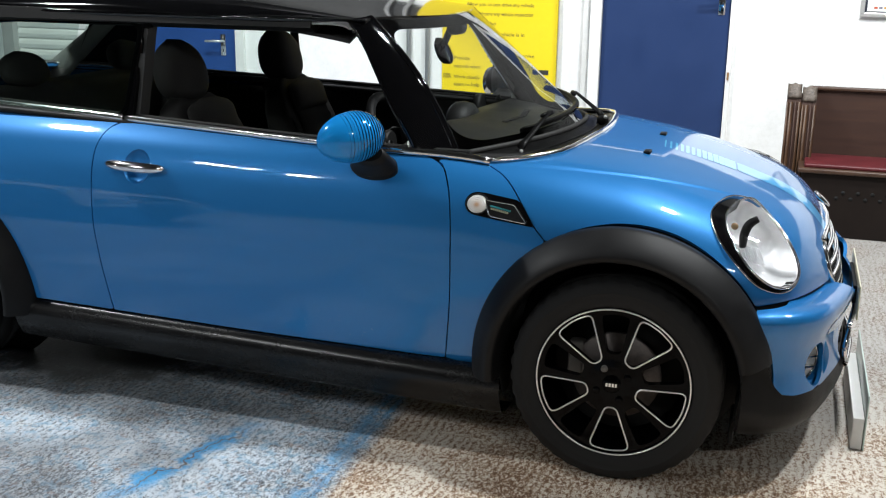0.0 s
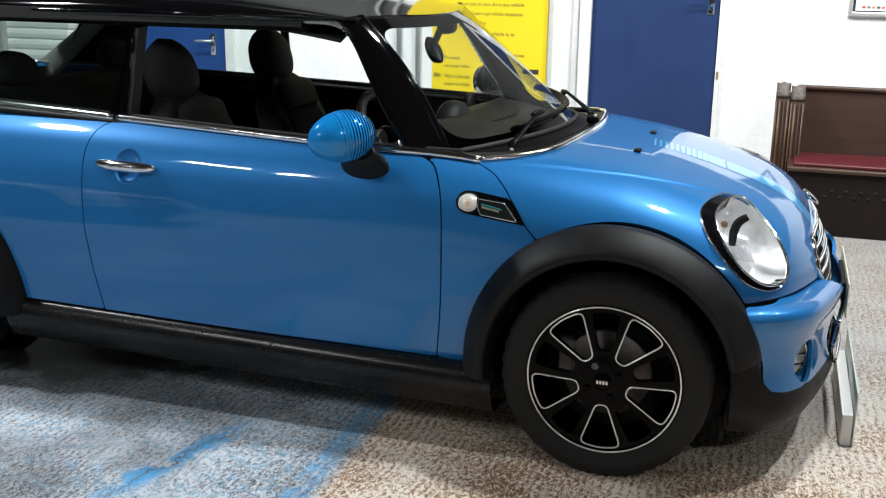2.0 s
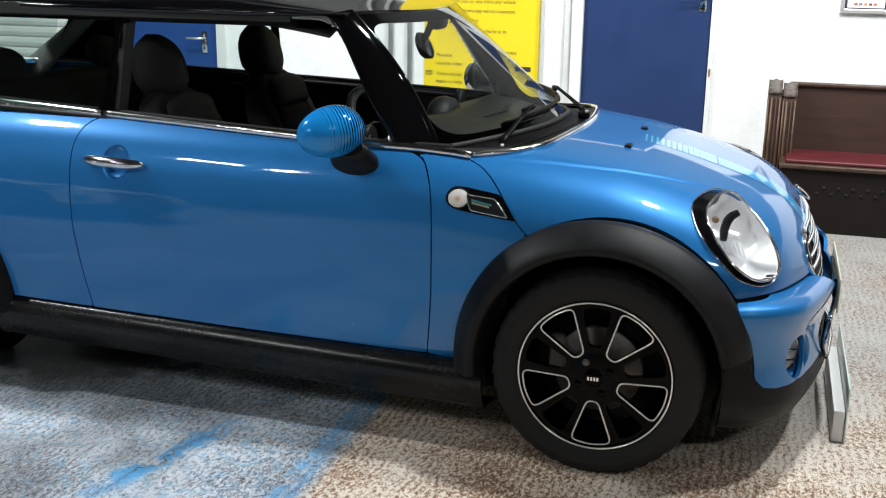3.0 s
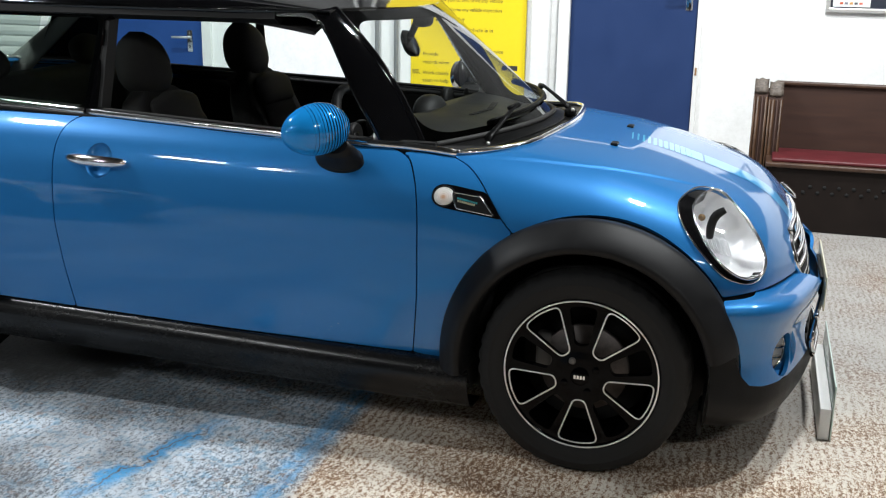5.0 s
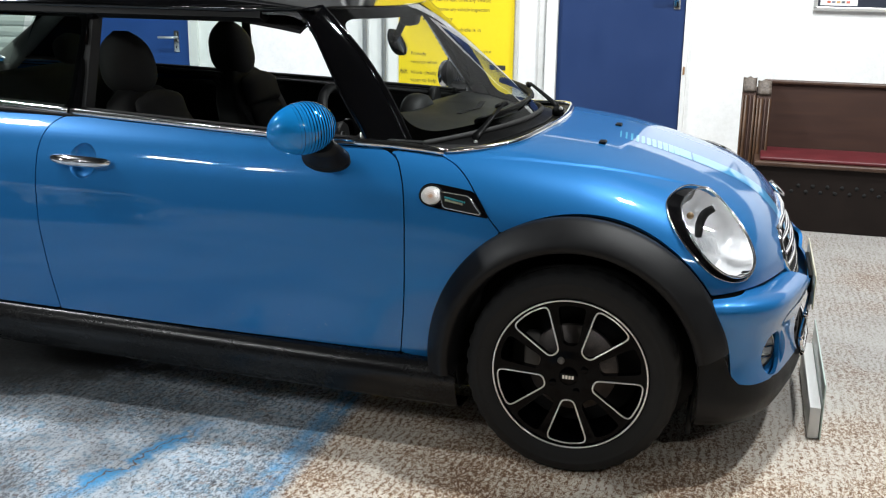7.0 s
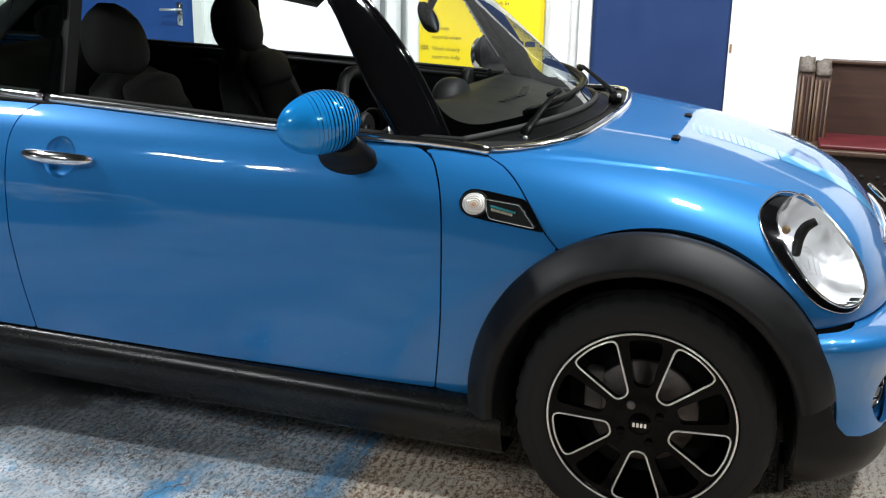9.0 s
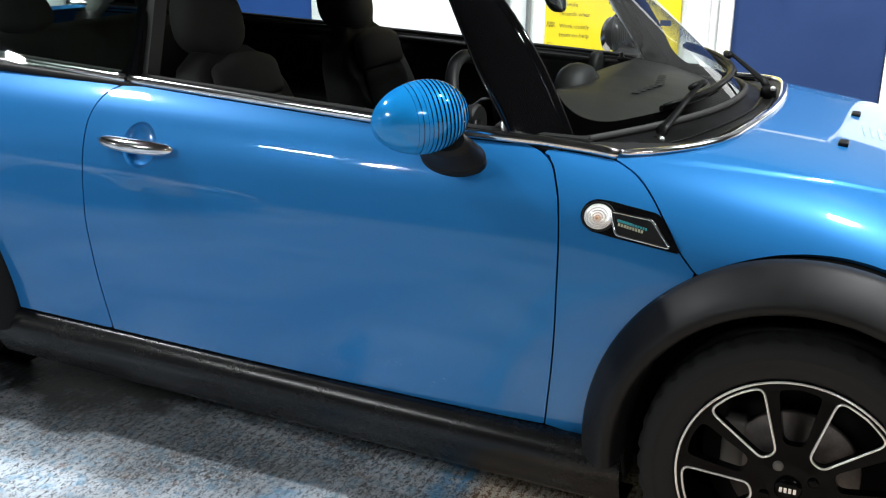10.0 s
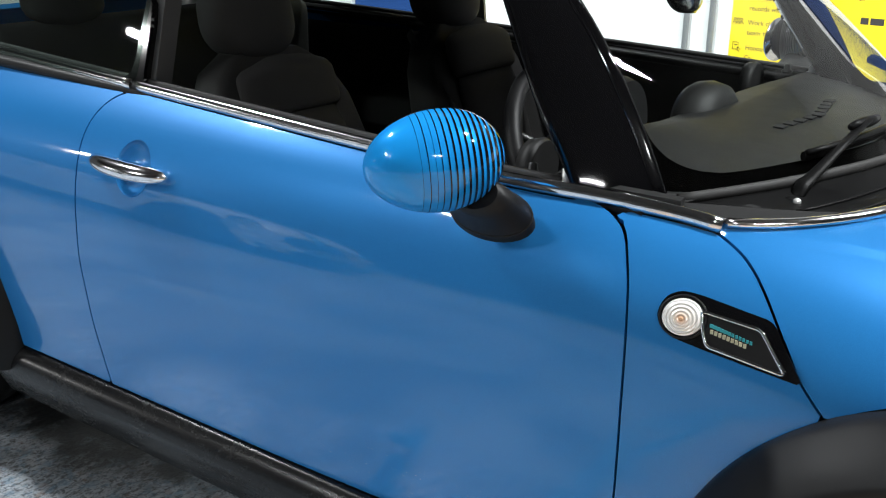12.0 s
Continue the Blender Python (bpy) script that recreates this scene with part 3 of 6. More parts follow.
# ---- head lamps ----
lampP = grid(lambda x, t: nose_point(x, t, 0.004), np.linspace(0.20, 0.52, 90), np.linspace(0.05, 1.35, 110))
l_out, l_in = sdf(lampP[0][:, [0, 2]], lamp_outer), sdf(lampP[0][:, [0, 2]], lamp_inner)
bezel = clip(lampP, np.maximum(l_out + 0.004, -l_in))
lens_sheet = clip(grid(lambda x, t: nose_point(x, t, 0.010), np.linspace(0.20, 0.52, 90), np.linspace(0.05, 1.35, 110)), l_in * 1.0 + 0.001)
lamps = both("head_lamp", bezel, "black_gloss", 0.03, "oval head lamp with clear lens")
lens = both("lens", lens_sheet, "lens", 0, "clear plastic lens", lamps)
for o in lens:
    o.visible_shadow = False


def nose_at(x, z, out=0.0):
    t = min(abs(z - Z0) / (NOSE_H(x) - Z0), 0.999)
    return Vector((x, -(NOSE_W(x) * (1 - t ** NOSE_N(x)) ** (1 / NOSE_N(x)) + out), z))


M["reflector"] = rf_ = material("reflector", (0.98, 0.98, 0.99), 0.2, 0.28)
cells = node(rf_, "ShaderNodeTexVoronoi", Scale=48.0)
link(rf_, coords(rf_), cells.inputs["Vector"])
bump(rf_, cells.outputs["Distance"], 0.22, 0.006)
for k, lamp in enumerate(lamps):
    m = Matrix.Diagonal((1, 1 if k == 0 else -1, 1, 1))
    for loop, r, nm in ((lamp_inner, 0.0034, "chrome_ring"), (lamp_outer, 0.0022, "outer_ring")):
        bm = tube([nose_at(x, z, 0.006) for x, z in loop], r, 8, True)
        bm.transform(m)
        bmesh.ops.recalc_face_normals(bm, faces=bm.faces)
        part(nm, bm, M["chrome"], lamp)
    ring0 = [nose_at(x, z, 0.0) for x, z in lamp_inner]
    mid = sum(ring0, Vector()) / len(ring0)
    inward = Vector((-0.66, 0.62, -0.42)).normalized()
    rings = [[mid + (p - mid) * s + inward * d for p in ring0] for s, d in ((1.0, 0.0), (0.97, 0.02), (0.86, 0.055), (0.66, 0.085), (0.40, 0.105), (0.12, 0.112))]
    bm = loft(rings, False)
    bmesh.ops.contextual_create(bm, geom=[e for e in bm.edges if len(e.link_faces) == 1 and (e.verts[0].co - mid).length > 0.1 and (e.verts[0].co - mid - inward * 0.112).length < 0.03])
    bm.transform(m)
    part("reflector", bm, M["reflector"], lamp, "bright faceted reflector bowl")
    eye = lathe([(0.0, 0.0), (0.020, 0.004), (0.030, 0.014), (0.034, 0.030), (0.034, 0.05)], 32)
    eye.transform(m @ Matrix.Translation(mid + inward * 0.040 + Vector((0.01, 0, -0.012))) @ inward.to_track_quat("Y", "Z").to_matrix().to_4x4())
    bmesh.ops.recalc_face_normals(eye, faces=eye.faces)
    part("projector", eye, M["lens"], lamp)
    dp = round_loop([mid + Vector(v) for v in ((-0.012, 0.024, 0.062), (-0.036, 0.020, 0.045), (-0.048, 0.016, 0.015), (-0.050, 0.016, -0.025))], 4, False)
    bar = tube(dp, [0.010 + 0.004 * math.sin(q) for q in np.linspace(0, 3.1, len(dp))], 8)
    bar.transform(m)
    bmesh.ops.recalc_face_normals(bar, faces=bar.faces)
    part("divider", bar, M["black_trim"], lamp)
    for q in range(7):
        fin = box((0.002, 0.022, 0.075), (0, 0, 0), 0.0005)
        fin.transform(m @ Matrix.Translation(mid + inward * 0.070 + Vector((0.012 * (q - 3) + 0.01, 0.006 * (3 - q), -0.02))) @ pose(0, 0, 0, 12, -35, 45))
        part("reflector_facet", fin, M["reflector"], lamp)
    bulb = lathe([(0.0, 0), (0.009, 0.003), (0.011, 0.012), (0.009, 0.020), (0.0, 0.024)], 16)
    bulb.transform(m @ Matrix.Translation(mid + Vector((-0.078, 0.03, 0.03))))
    part("indicator_bulb", bulb, material("amber", (0.25, 0.16, 0.08), 0.25), lamp)

# ---- greenhouse ----
def gy(x, z):
    """Half width of the upper body."""
    taper = np.interp(x, [-3.0, -2.6, -2.0, -1.2, -0.9, -0.5], [0.86, 0.94, 0.985, 1.0, 0.995, 0.985])
    return (0.660 - 0.235 * (z - 0.93) - 0.12 * np.clip(z - 1.15, 0, 1) ** 2) * taper


def glass_sheet(loop, holes=(), out=0.0, step=0.012):
    loop = np.array(loop)
    (x0, z0), (x1, z1) = loop.min(0) - step, loop.max(0) + step
    s = grid(lambda x, z: (x, -(gy(x, z) + out), z), np.arange(x0, x1 + step, step), np.arange(z0, z1 + step, step))
    f = sdf(s[0][:, [0, 2]], loop)
    for h in holes:
        f = np.maximum(f, -sdf(s[0][:, [0, 2]], h))
    return clip(s, f)


open_loop = np.concatenate([rounded_poly([(-1.668, 0.93), (-1.648, 1.262), (-1.25, 1.272), (-0.915, 1.272), (-0.845, 1.195), (-0.758, 1.038), (-0.655, 0.885)], 0.05)])
frame_loop = np.array([(-1.690, 0.925), (-1.645, 1.29), (-1.25, 1.297), (-0.93, 1.297), (-0.893, 1.262), (-0.825, 1.175), (-0.738, 1.020), (-0.645, 0.87)])
frames = both("door_window_frame", glass_sheet(frame_loop, [open_loop], 0.0), "black_gloss", 0.035, "gloss black pillars and window frame", doors)
rear_loop = rounded_poly([(-1.692, 0.945), (-1.654, 1.272), (-2.2, 1.268), (-2.55, 1.25), (-2.70, 1.18), (-2.76, 1.00), (-2.75, 0.958)], 0.05)
both("rear_side_glass", glass_sheet(rear_loop, (), -0.002), "tint_glass", 0.004, "dark tinted rear side glass", quarters)
both("rear_window_frame", glass_sheet([(-1.692, 0.925), (-1.647, 1.297), (-2.25, 1.295), (-2.60, 1.285), (-2.69, 1.15), (-2.80, 0.958), (-2.3, 0.945)], [rounded_poly([(-1.708, 0.955), (-1.668, 1.255), (-2.2, 1.25), (-2.34, 1.235), (-2.41, 1.16), (-2.47, 1.02), (-2.48, 0.965)], 0.05)], -0.006), "black_gloss", 0.02, "gloss black window surround", quarters)

# roof
ROOF_Z = smooth_curve([-3.0, -2.8, -2.4, -1.8, -1.3, -1.0, -0.8, -0.66], [1.30, 1.335, 1.375, 1.398, 1.378, 1.340, 1.303, 1.270], 0.06)
ROOF_W = smooth_curve([-3.0, -2.85, -2.4, -1.6, -1.0, -0.8, -0.66], [0.50, 0.535, 0.565, 0.585, 0.580, 0.572, 0.555], 0.06)


def roof_point(x, u):
    a = np.sin(u * math.pi / 2)
    y = ROOF_W(x) * np.sign(a) * np.abs(a)
    edge = 1.285
    return x, y, edge + (ROOF_Z(x) - edge) * (1 - np.abs(a) ** 2.6 + 1e-9) ** (1 / 2.2)


roof_sheet = flip(grid(roof_point, np.linspace(-2.93, -0.67, 120), np.linspace(-0.995, 0.995, 90)))
roof_sheet = (roof_sheet[0], roof_sheet[1] * np.sign(roof_sheet[1][:, 2:3] + 1e-9), roof_sheet[2][:, ::-1] if roof_sheet[1][:, 2].mean() < 0 else roof_sheet[2])
rx, ry, rz = roof_sheet[0].T
header = lambda y: -0.745 - 0.11 * (np.abs(y) / 0.55) ** 2.2
roof = part("roof", sheet_mesh("roof", clip(roof_sheet, rx - header(ry)), 0.03), M["black_gloss"], car, "gloss black roof panel")
lining = grid(lambda x, y: (x, y, ROOF_Z(x) - 0.040 - 0.07 * (np.abs(y) / 0.55) ** 3), np.linspace(-2.72, -0.93, 30), np.linspace(-0.53, 0.53, 30))
part("headlining", sheet_mesh("headlining", lining, 0.012), M["headliner"], roof, "dark cloth headlining")
for side in (-1, 1):
    rail = [(x, side * (gy(x, 1.285) + 0.006), 1.287 + 0.004 * max(0, (x + 1.1) / 0.2)) for x in np.linspace(-2.72, -0.90, 40)]
    part("roof_rail", softened(tube(rail, [0.0085 - 0.007 * max(0, (q - 34) / 5) for q in range(40)], 8, flat=1.2)), M["black_gloss"], roof, "gloss black roof drip rail")

for side in (-1, 1):
    part("cant_rail", loft([[(x, side * yy, zz) for yy, zz in ((0.575, 1.298), (0.585, 1.262), (0.545, 1.245), (0.49, 1.272), (0.47, 1.325))] for x in np.linspace(-2.60, -1.04, 12)], smooth=False), M["interior_plastic"], roof, "dark inner roof rail")
# windscreen and its pillars
WS_B = lambda u: np.stack(np.broadcast_arrays(-0.285 - 0.262 * np.abs(u) ** 2.2, 0.575 * u, 0.932 - 0.037 * u * u), -1)
WS_T = lambda u: np.stack(np.broadcast_arrays(-0.750 - 0.105 * np.abs(u) ** 2.2, 0.535 * u, 1.292 + 0.010 * u * u), -1)


def ws_at(u, v, out=0.0):
    p = Vector([float(c) for c in ws_point(np.array(u), np.array(v))])
    return p + out * Vector((0.62, 0.3 * u, 0.76))


def ws_point(u, v):
    b, t = WS_B(u), WS_T(u)
    p = b + (t - b) * v[..., None]
    bulge = (0.008 + 0.022 * u ** 4) * np.sin(np.pi * v)
    return p[..., 0] + bulge * 0.75, p[..., 1], p[..., 2] + bulge * 0.6


screen_sheet = grid(ws_point, np.linspace(-1, 1, 60), np.linspace(0, 1, 30))
windscreen = part("windscreen", sheet_mesh("windscreen", screen_sheet, 0), M["glass"], car, "clear curved windscreen")
windscreen.visible_shadow = False
bs = grid(lambda u, v: tuple(c + d for c, d in zip(ws_point(u, v), (-0.004, 0, -0.003))), np.linspace(-1, 1, 80), np.linspace(0, 1, 60))
uu, vv = [g.ravel() for g in np.meshgrid(np.linspace(-1, 1, 80), np.linspace(0, 1, 60), indexing="ij")]
clear = rounded_poly([(-0.556, 0.032), (0.556, 0.032), (0.556, 0.485), (-0.556, 0.485)], 0.10, 9)
frit = clip(bs, -sdf(np.stack([uu * 0.565, vv * 0.54], 1), clear))
part("black_border", sheet_mesh("black_border", frit, 0), M["frit"], windscreen, "black printed glass border")
for side in (-1, 1):
    rows = []
    for s in np.linspace(0, 1, 14):
        bz_ = 0.884 + 0.406 * s
        bx_ = np.interp(bz_, [0.88, 0.905, 1.038, 1.195, 1.25, 1.29], [-0.668, -0.660, -0.757, -0.847, -0.885, -0.925])
        b = np.array([bx_, -(gy(bx_, bz_) + 0.004), bz_])
        f0 = np.array([float(v) for v in ws_point(np.array(-1.0), np.array(s * 1.035 - 0.035))])
        m0 = (b + f0) / 2 + np.array([0.0, -0.011, 0.0])
        ring = [b + [0.0, 0.045, 0], b + [-0.004, 0.006, 0], b + [0.003, 0.0, 0], b * 0.7 + m0 * 0.3 + [0, -0.002, 0], m0, f0 * 0.7 + m0 * 0.3 + [0, -0.003, 0],
                f0 + [-0.012, -0.005, 0], f0 + [0.0, -0.003, 0.002], f0 + [0.004, 0.004, 0.002], f0 + [-0.012, 0.030, -0.010], (b + f0) / 2 + [-0.02, 0.06, -0.01]]
        rows.append([(p[0], -side * p[1], p[2]) for p in ring])
    pil = part("windscreen_pillar", loft(rows), M["black_gloss"], car, "gloss black windscreen pillar")
    seam = [Vector(ws_at(side, q)) + Vector((-0.012, side * 0.0055, 0.0)) for q in np.linspace(0.01, 0.99, 24)]
    part("seam", tube(seam, 0.0018, 6), M["black_gloss"], pil)
    # chrome belt trim from the cowl to the tail
    pts = [(x, side * (half(x, BELT(x)) - 0.006), BELT(x) + 0.009) for x in np.linspace(-0.432, -1.693, 60)]
    part("belt_trim", tube(pts, 0.0110, 10, flat=1.2), M["chrome"], car, "chrome belt-line trim")
    seal = [(x, side * (half(x, BELT(x)) - 0.020), BELT(x) + 0.020) for x in np.linspace(-0.69, -2.78, 80)]
    part("window_seal", tube(seal, 0.006, 6, flat=1.1), M["black_rubber"], car)
    pts = [(x, side * (half(x, BELT(x)) - 0.006), BELT(x) + 0.009) for x in np.linspace(-1.703, -2.95, 50)]
    part("belt_trim", tube(pts, 0.0110, 10, flat=1.2), M["chrome"], car, "chrome belt-line trim")

# ---- cowl, chrome arc, wipers ----
def nose_z(x, y):
    t = min(abs(y) / NOSE_W(x), 0.999)
    return Z0 + (NOSE_H(x) - Z0) * (1 - t ** NOSE_N(x)) ** (1 / NOSE_N(x)) + 0.9 * float(dome(x, abs(y)))


arc = [(cowl_edge(y), y, nose_z(cowl_edge(y), y) + 0.004) for y in np.linspace(-0.6185, 0.6185, 110)]
part("cowl_trim", tube(arc, 0.0105, 8, flat=0.8), M["chrome"], car, "chrome strip round the cowl")


def cowl_point(y, v):
    u = y / 0.60
    a = WS_B(np.clip(u, -1, 1))
    e = cowl_edge(y)
    z1 = np.vectorize(nose_z)(e, y)
    return a[..., 0] * (1 - v) + e * v + 0.01 * (1 - v), y + 0 * v, (a[..., 2] - 0.006) * (1 - v) + z1 * v - 0.010 * np.sin(np.pi * np.clip(v, 0, 1))


cw = grid(cowl_point, np.linspace(-0.612, 0.612, 80), np.linspace(-0.05, 1.0, 16))
cw = cw if cw[1][:, 2].mean() > 0 else flip(cw)
cowl = part("cowl_panel", sheet_mesh("cowl_panel", cw, 0.01), M["cowl_black"], car, "matt black plastic cowl panel")

seal = [ws_at(u, 0.0, 0.004) + Vector((0.006, 0, -0.002)) for u in np.linspace(-0.985, 0.985, 60)]
part("screen_seal", tube(seal, 0.0075, 8, flat=1.3), M["pale_rubber"], cowl, "dull grey rubber windscreen seal")
for q in (0.45, 0.75):
    rib = [tuple(float(c) for c in cowl_point(np.array(y), np.array(q))) for y in np.linspace(-0.50, 0.50, 50)]
    part("rib", tube([(a, b, c + 0.001) for a, b, c in rib], 0.004, 6, flat=0.7), M["cowl_black"], cowl)


def wiper(pivot, joint, blade0, blade1):
    """An arm from its pivot to the blade's joint; joint and blade ends are (u, v) on the glass."""
    a, b = Vector(pivot), ws_at(*joint, 0.040)
    knee = a.lerp(b, 0.22) + Vector((0, 0, 0.010))
    w = part("wiper", softened(tube([a, a.lerp(knee, 0.6) + Vector((0, 0, 0.008)), knee, a.lerp(b, 0.6) + Vector((0.0, 0, 0.006)), b], [0.013, 0.0145, 0.0115, 0.0090, 0.0075], 10, flat=0.55)), M["cowl_black"], car, "black windscreen wiper lying on the glass")
    run = [(blade0[0] + (blade1[0] - blade0[0]) * q, blade0[1] + (blade1[1] - blade0[1]) * q) for q in np.linspace(0, 1, 16)]
    part("blade", tube([ws_at(u, v, 0.008) for u, v in run], 0.0055, 6, flat=1.6), M["cowl_black"], w)
    part("spoiler", softened(tube([ws_at(u, v, 0.020) for u, v in run], [0.005 + 0.004 * math.sin(math.pi * q) ** 0.4 for q in np.linspace(0.02, 0.98, 16)], 8, flat=0.7)), M["cowl_black"], w)
    near = [(joint[0] + (blade1[0] - blade0[0]) * q, joint[1] + (blade1[1] - blade0[1]) * q) for q in np.linspace(-0.07, 0.07, 5)]
    part("bridge", softened(tube([ws_at(u, v, 0.032) for u, v in near], [0.006, 0.0095, 0.0105, 0.0095, 0.006], 8)), M["cowl_black"], w)
    hub = lathe([(0.022, -0.03), (0.021, 0.004), (0.015, 0.012), (0.0, 0.014)], 20, "z")
    hub.transform(Matrix.Translation(a))
    part("pivot", hub, M["cowl_black"], w)
    nut = lathe([(0.0065, 0.0), (0.0065, 0.008), (0.003, 0.011), (0, 0.011)], 12, "z")
    nut.transform(Matrix.Translation(a + Vector((0.012, -0.016, 0.004))))
    part("pivot_cap", nut, M["satin_silver"], w)


# black sheet added under the body to block light from the floor
part("under_light_block", box((3.1, 1.10, 0.02), (-1.25, 0, 0.19), 0.004), M["dark_void"], car, "unseen black sheet under the body, blocks light")
wiper((-0.39, -0.451, 0.888), (-0.42, 0.10), (-0.65, 0.06), (0.30, 0.10))
wiper((-0.225, 0.12, 0.930), (0.36, 0.14), (0.12, 0.08), (0.88, 0.17))

# washer jets and stripes on the bonnet
for x, y in ((-0.006, -0.30), (0.0, 0.06)):
    part("washer_jet", softened(box((0.022, 0.044, 0.011), (x, y, nose_z(x, y) + 0.002), 0.004, 3)), M["black_trim"], bonnet)

stripe_sheet = grid(lambda x, t: nose_point(x, t, 0.0012), np.linspace(0.02, 0.60, 180), np.linspace(0.55, 1.56, 70))
sx, sy, _z = stripe_sheet[0].T
M["stripe_blue"] = material("stripe_blue", (0.03, 0.36, 0.72), 0.35, 0.0, 1.0)
M["stripe_pale"] = material("stripe_pale", (0.10, 0.55, 0.78), 0.35, 0.0, 1.0)
x0 = 0.034
for j in range(13):
    wid = 0.0026 + 0.0006 * j
    sl = sx + 0.10 * (sy + 0.17)
    band = clip(stripe_sheet, np.max([np.abs(sl - x0) - wid, sy + 0.045, -0.165 - sy], 0))
    part("stripe", sheet_mesh("stripe", band, 0), M["stripe_pale"], bonnet)
    x0 += 0.0185
band = clip(stripe_sheet, np.max([x0 - 0.002 - sx - 0.10 * (sy + 0.17), sy + 0.045, -0.165 - sy], 0))
part("stripe", sheet_mesh("stripe", band, 0), M["stripe_blue"], bonnet, "bright blue bonnet stripe")

# ---- mirrors ----
M["mirror_cap"] = mc = material("mirror_cap", (0.010, 0.25, 0.66), 0.4, 0.1, 1.0, 0.0)
bsdf(mc).inputs["Coat Roughness"].default_value = 0.07


def mirror_cap_sheet():
    """An egg: long axis ax, blunt front."""
    ax = Vector((-0.66, -0.73, -0.10)).normalized()
    fr = Vector((0.74, -0.67, 0.0)).normalized()
    up = ax.cross(fr).normalized()
    up = up if up.z > 0 else -up
    c = Vector((-0.801, -0.838, 0.970))

    def fn(s, a):
        k = -np.cos(s)
        r = np.sin(s)
        lo = 0.105 * k
        squeeze = 1 + 0.10 * k
        f = np.where(np.cos(a) > 0, 0.080, 0.040) * r * np.cos(a) / squeeze
        h = 0.076 * r * np.sin(a) * (1 - 0.06 * k)
        return [c[i] + ax[i] * lo + fr[i] * f + up[i] * h for i in range(3)]
    g = grid(fn, np.linspace(0.02, math.pi - 0.02, 160), np.linspace(-math.pi, math.pi, 72))
    out = g[0] - np.array(c)
    return g if (g[1] * out).sum() > 0 else flip(g)


for k, sh in enumerate((mirror_cap_sheet(), mirror(mirror_cap_sheet()))):
    sd = -1 if k == 0 else 1
    wm = part("wing_mirror", joined("wing_mirror", sh), M["mirror_cap"] if sd < 0 else M["black_trim"], car, "glossy blue mirror cap with thin dark stripes" if sd < 0 else "dull black mirror housing")
    ce = np.array((-0.801, sd * 0.838, 0.970))
    ax_ = np.array((-0.66, sd * 0.73, -0.10)) / np.linalg.norm((0.66, 0.73, 0.10))
    for j in range(14):
        mid_, wid = 0.031 - 0.0095 * j, 0.0005 + 0.00017 * j
        al = (sh[0] - ce) @ ax_
        band = clip(sh, np.abs(al - mid_) - wid)
        if len(band[2]):
            part("stripe", sheet_mesh("stripe", (band[0] + band[1] * 0.0006, band[1], band[2]), 0), M["black_gloss"], wm)
    base = [(-0.776, 0.700, 0.836), (-0.774, 0.722, 0.870), (-0.768, 0.755, 0.899), (-0.765, 0.79, 0.921)]
    rings = []
    for (x, y, z), w, h in zip(base, (0.078, 0.076, 0.056, 0.045), (0.048, 0.046, 0.038, 0.034)):
        rings.append([(x + w * math.cos(a), sd * (y - 0.35 * h * math.sin(a)), z + h * math.sin(a) * 0.75) for a in np.linspace(0, 2 * math.pi, 28, endpoint=False)])
    foot = part("mirror_foot", loft(rings), M["black_trim"], wm, "matt black plastic mirror foot")
    part("joint", tube([Vector(q) for q in rings[1]], 0.0016, 6, True), M["dark_void"], foot)
    gl_ = lathe([(0.0, 0.0), (0.058, 0.0), (0.058, 0.004), (0.0, 0.004)], 32)
    gl_.transform(Matrix.Translation((-0.840, sd * 0.815, 0.968)) @ Vector((-0.74, sd * 0.1, 0.0)).to_track_quat("Y", "Z").to_matrix().to_4x4() @ Matrix.Diagonal((1.35, 1, 1, 1)))
    part("mirror_glass", gl_, M["chrome"], wm)

# ---- side indicators ----
def ribbed():
    """A clear lens over a bright bowl: fine rings round its middle, faintly amber at the bulb."""
    m = material("ribbed_lens", (0.85, 0.83, 0.78), 0.10, 0.3)
    g = node(m, "ShaderNodeMapping")
    g.inputs["Location"].default_value = (0.441, 0, -0.779)
    link(m, coords(m), g.inputs["Vector"])
    ln = m.node_tree.nodes.new("ShaderNodeVectorMath")
    ln.operation = "LENGTH"
    flat_ = m.node_tree.nodes.new("ShaderNodeVectorMath")
    flat_.operation = "MULTIPLY"
    flat_.inputs[1].default_value = (1, 0, 1.18)
    link(m, g.outputs["Vector"], flat_.inputs[0])
    link(m, flat_.outputs["Vector"], ln.inputs[0])
    w = m.node_tree.nodes.new("ShaderNodeMath")
    w.operation = "SINE"
    k = m.node_tree.nodes.new("ShaderNodeMath")
    k.operation = "MULTIPLY"
    k.inputs[1].default_value = 1150.0
    link(m, ln.outputs["Value"], k.inputs[0])
    link(m, k.outputs[0], w.inputs[0])
    bump(m, w.outputs[0], 0.5, 0.0012)
    link(m, ramp(m, ln.outputs["Value"], [(0.003, (0.72, 0.42, 0.25)), (0.011, (0.90, 0.82, 0.74)), (0.026, (0.96, 0.95, 0.92))]), bsdf(m).inputs["Base Color"])
    return m


def side_at(x, z, out=0.0):
    return Vector((x, -(float(half(np.array(x), np.array(z))) + out), z))


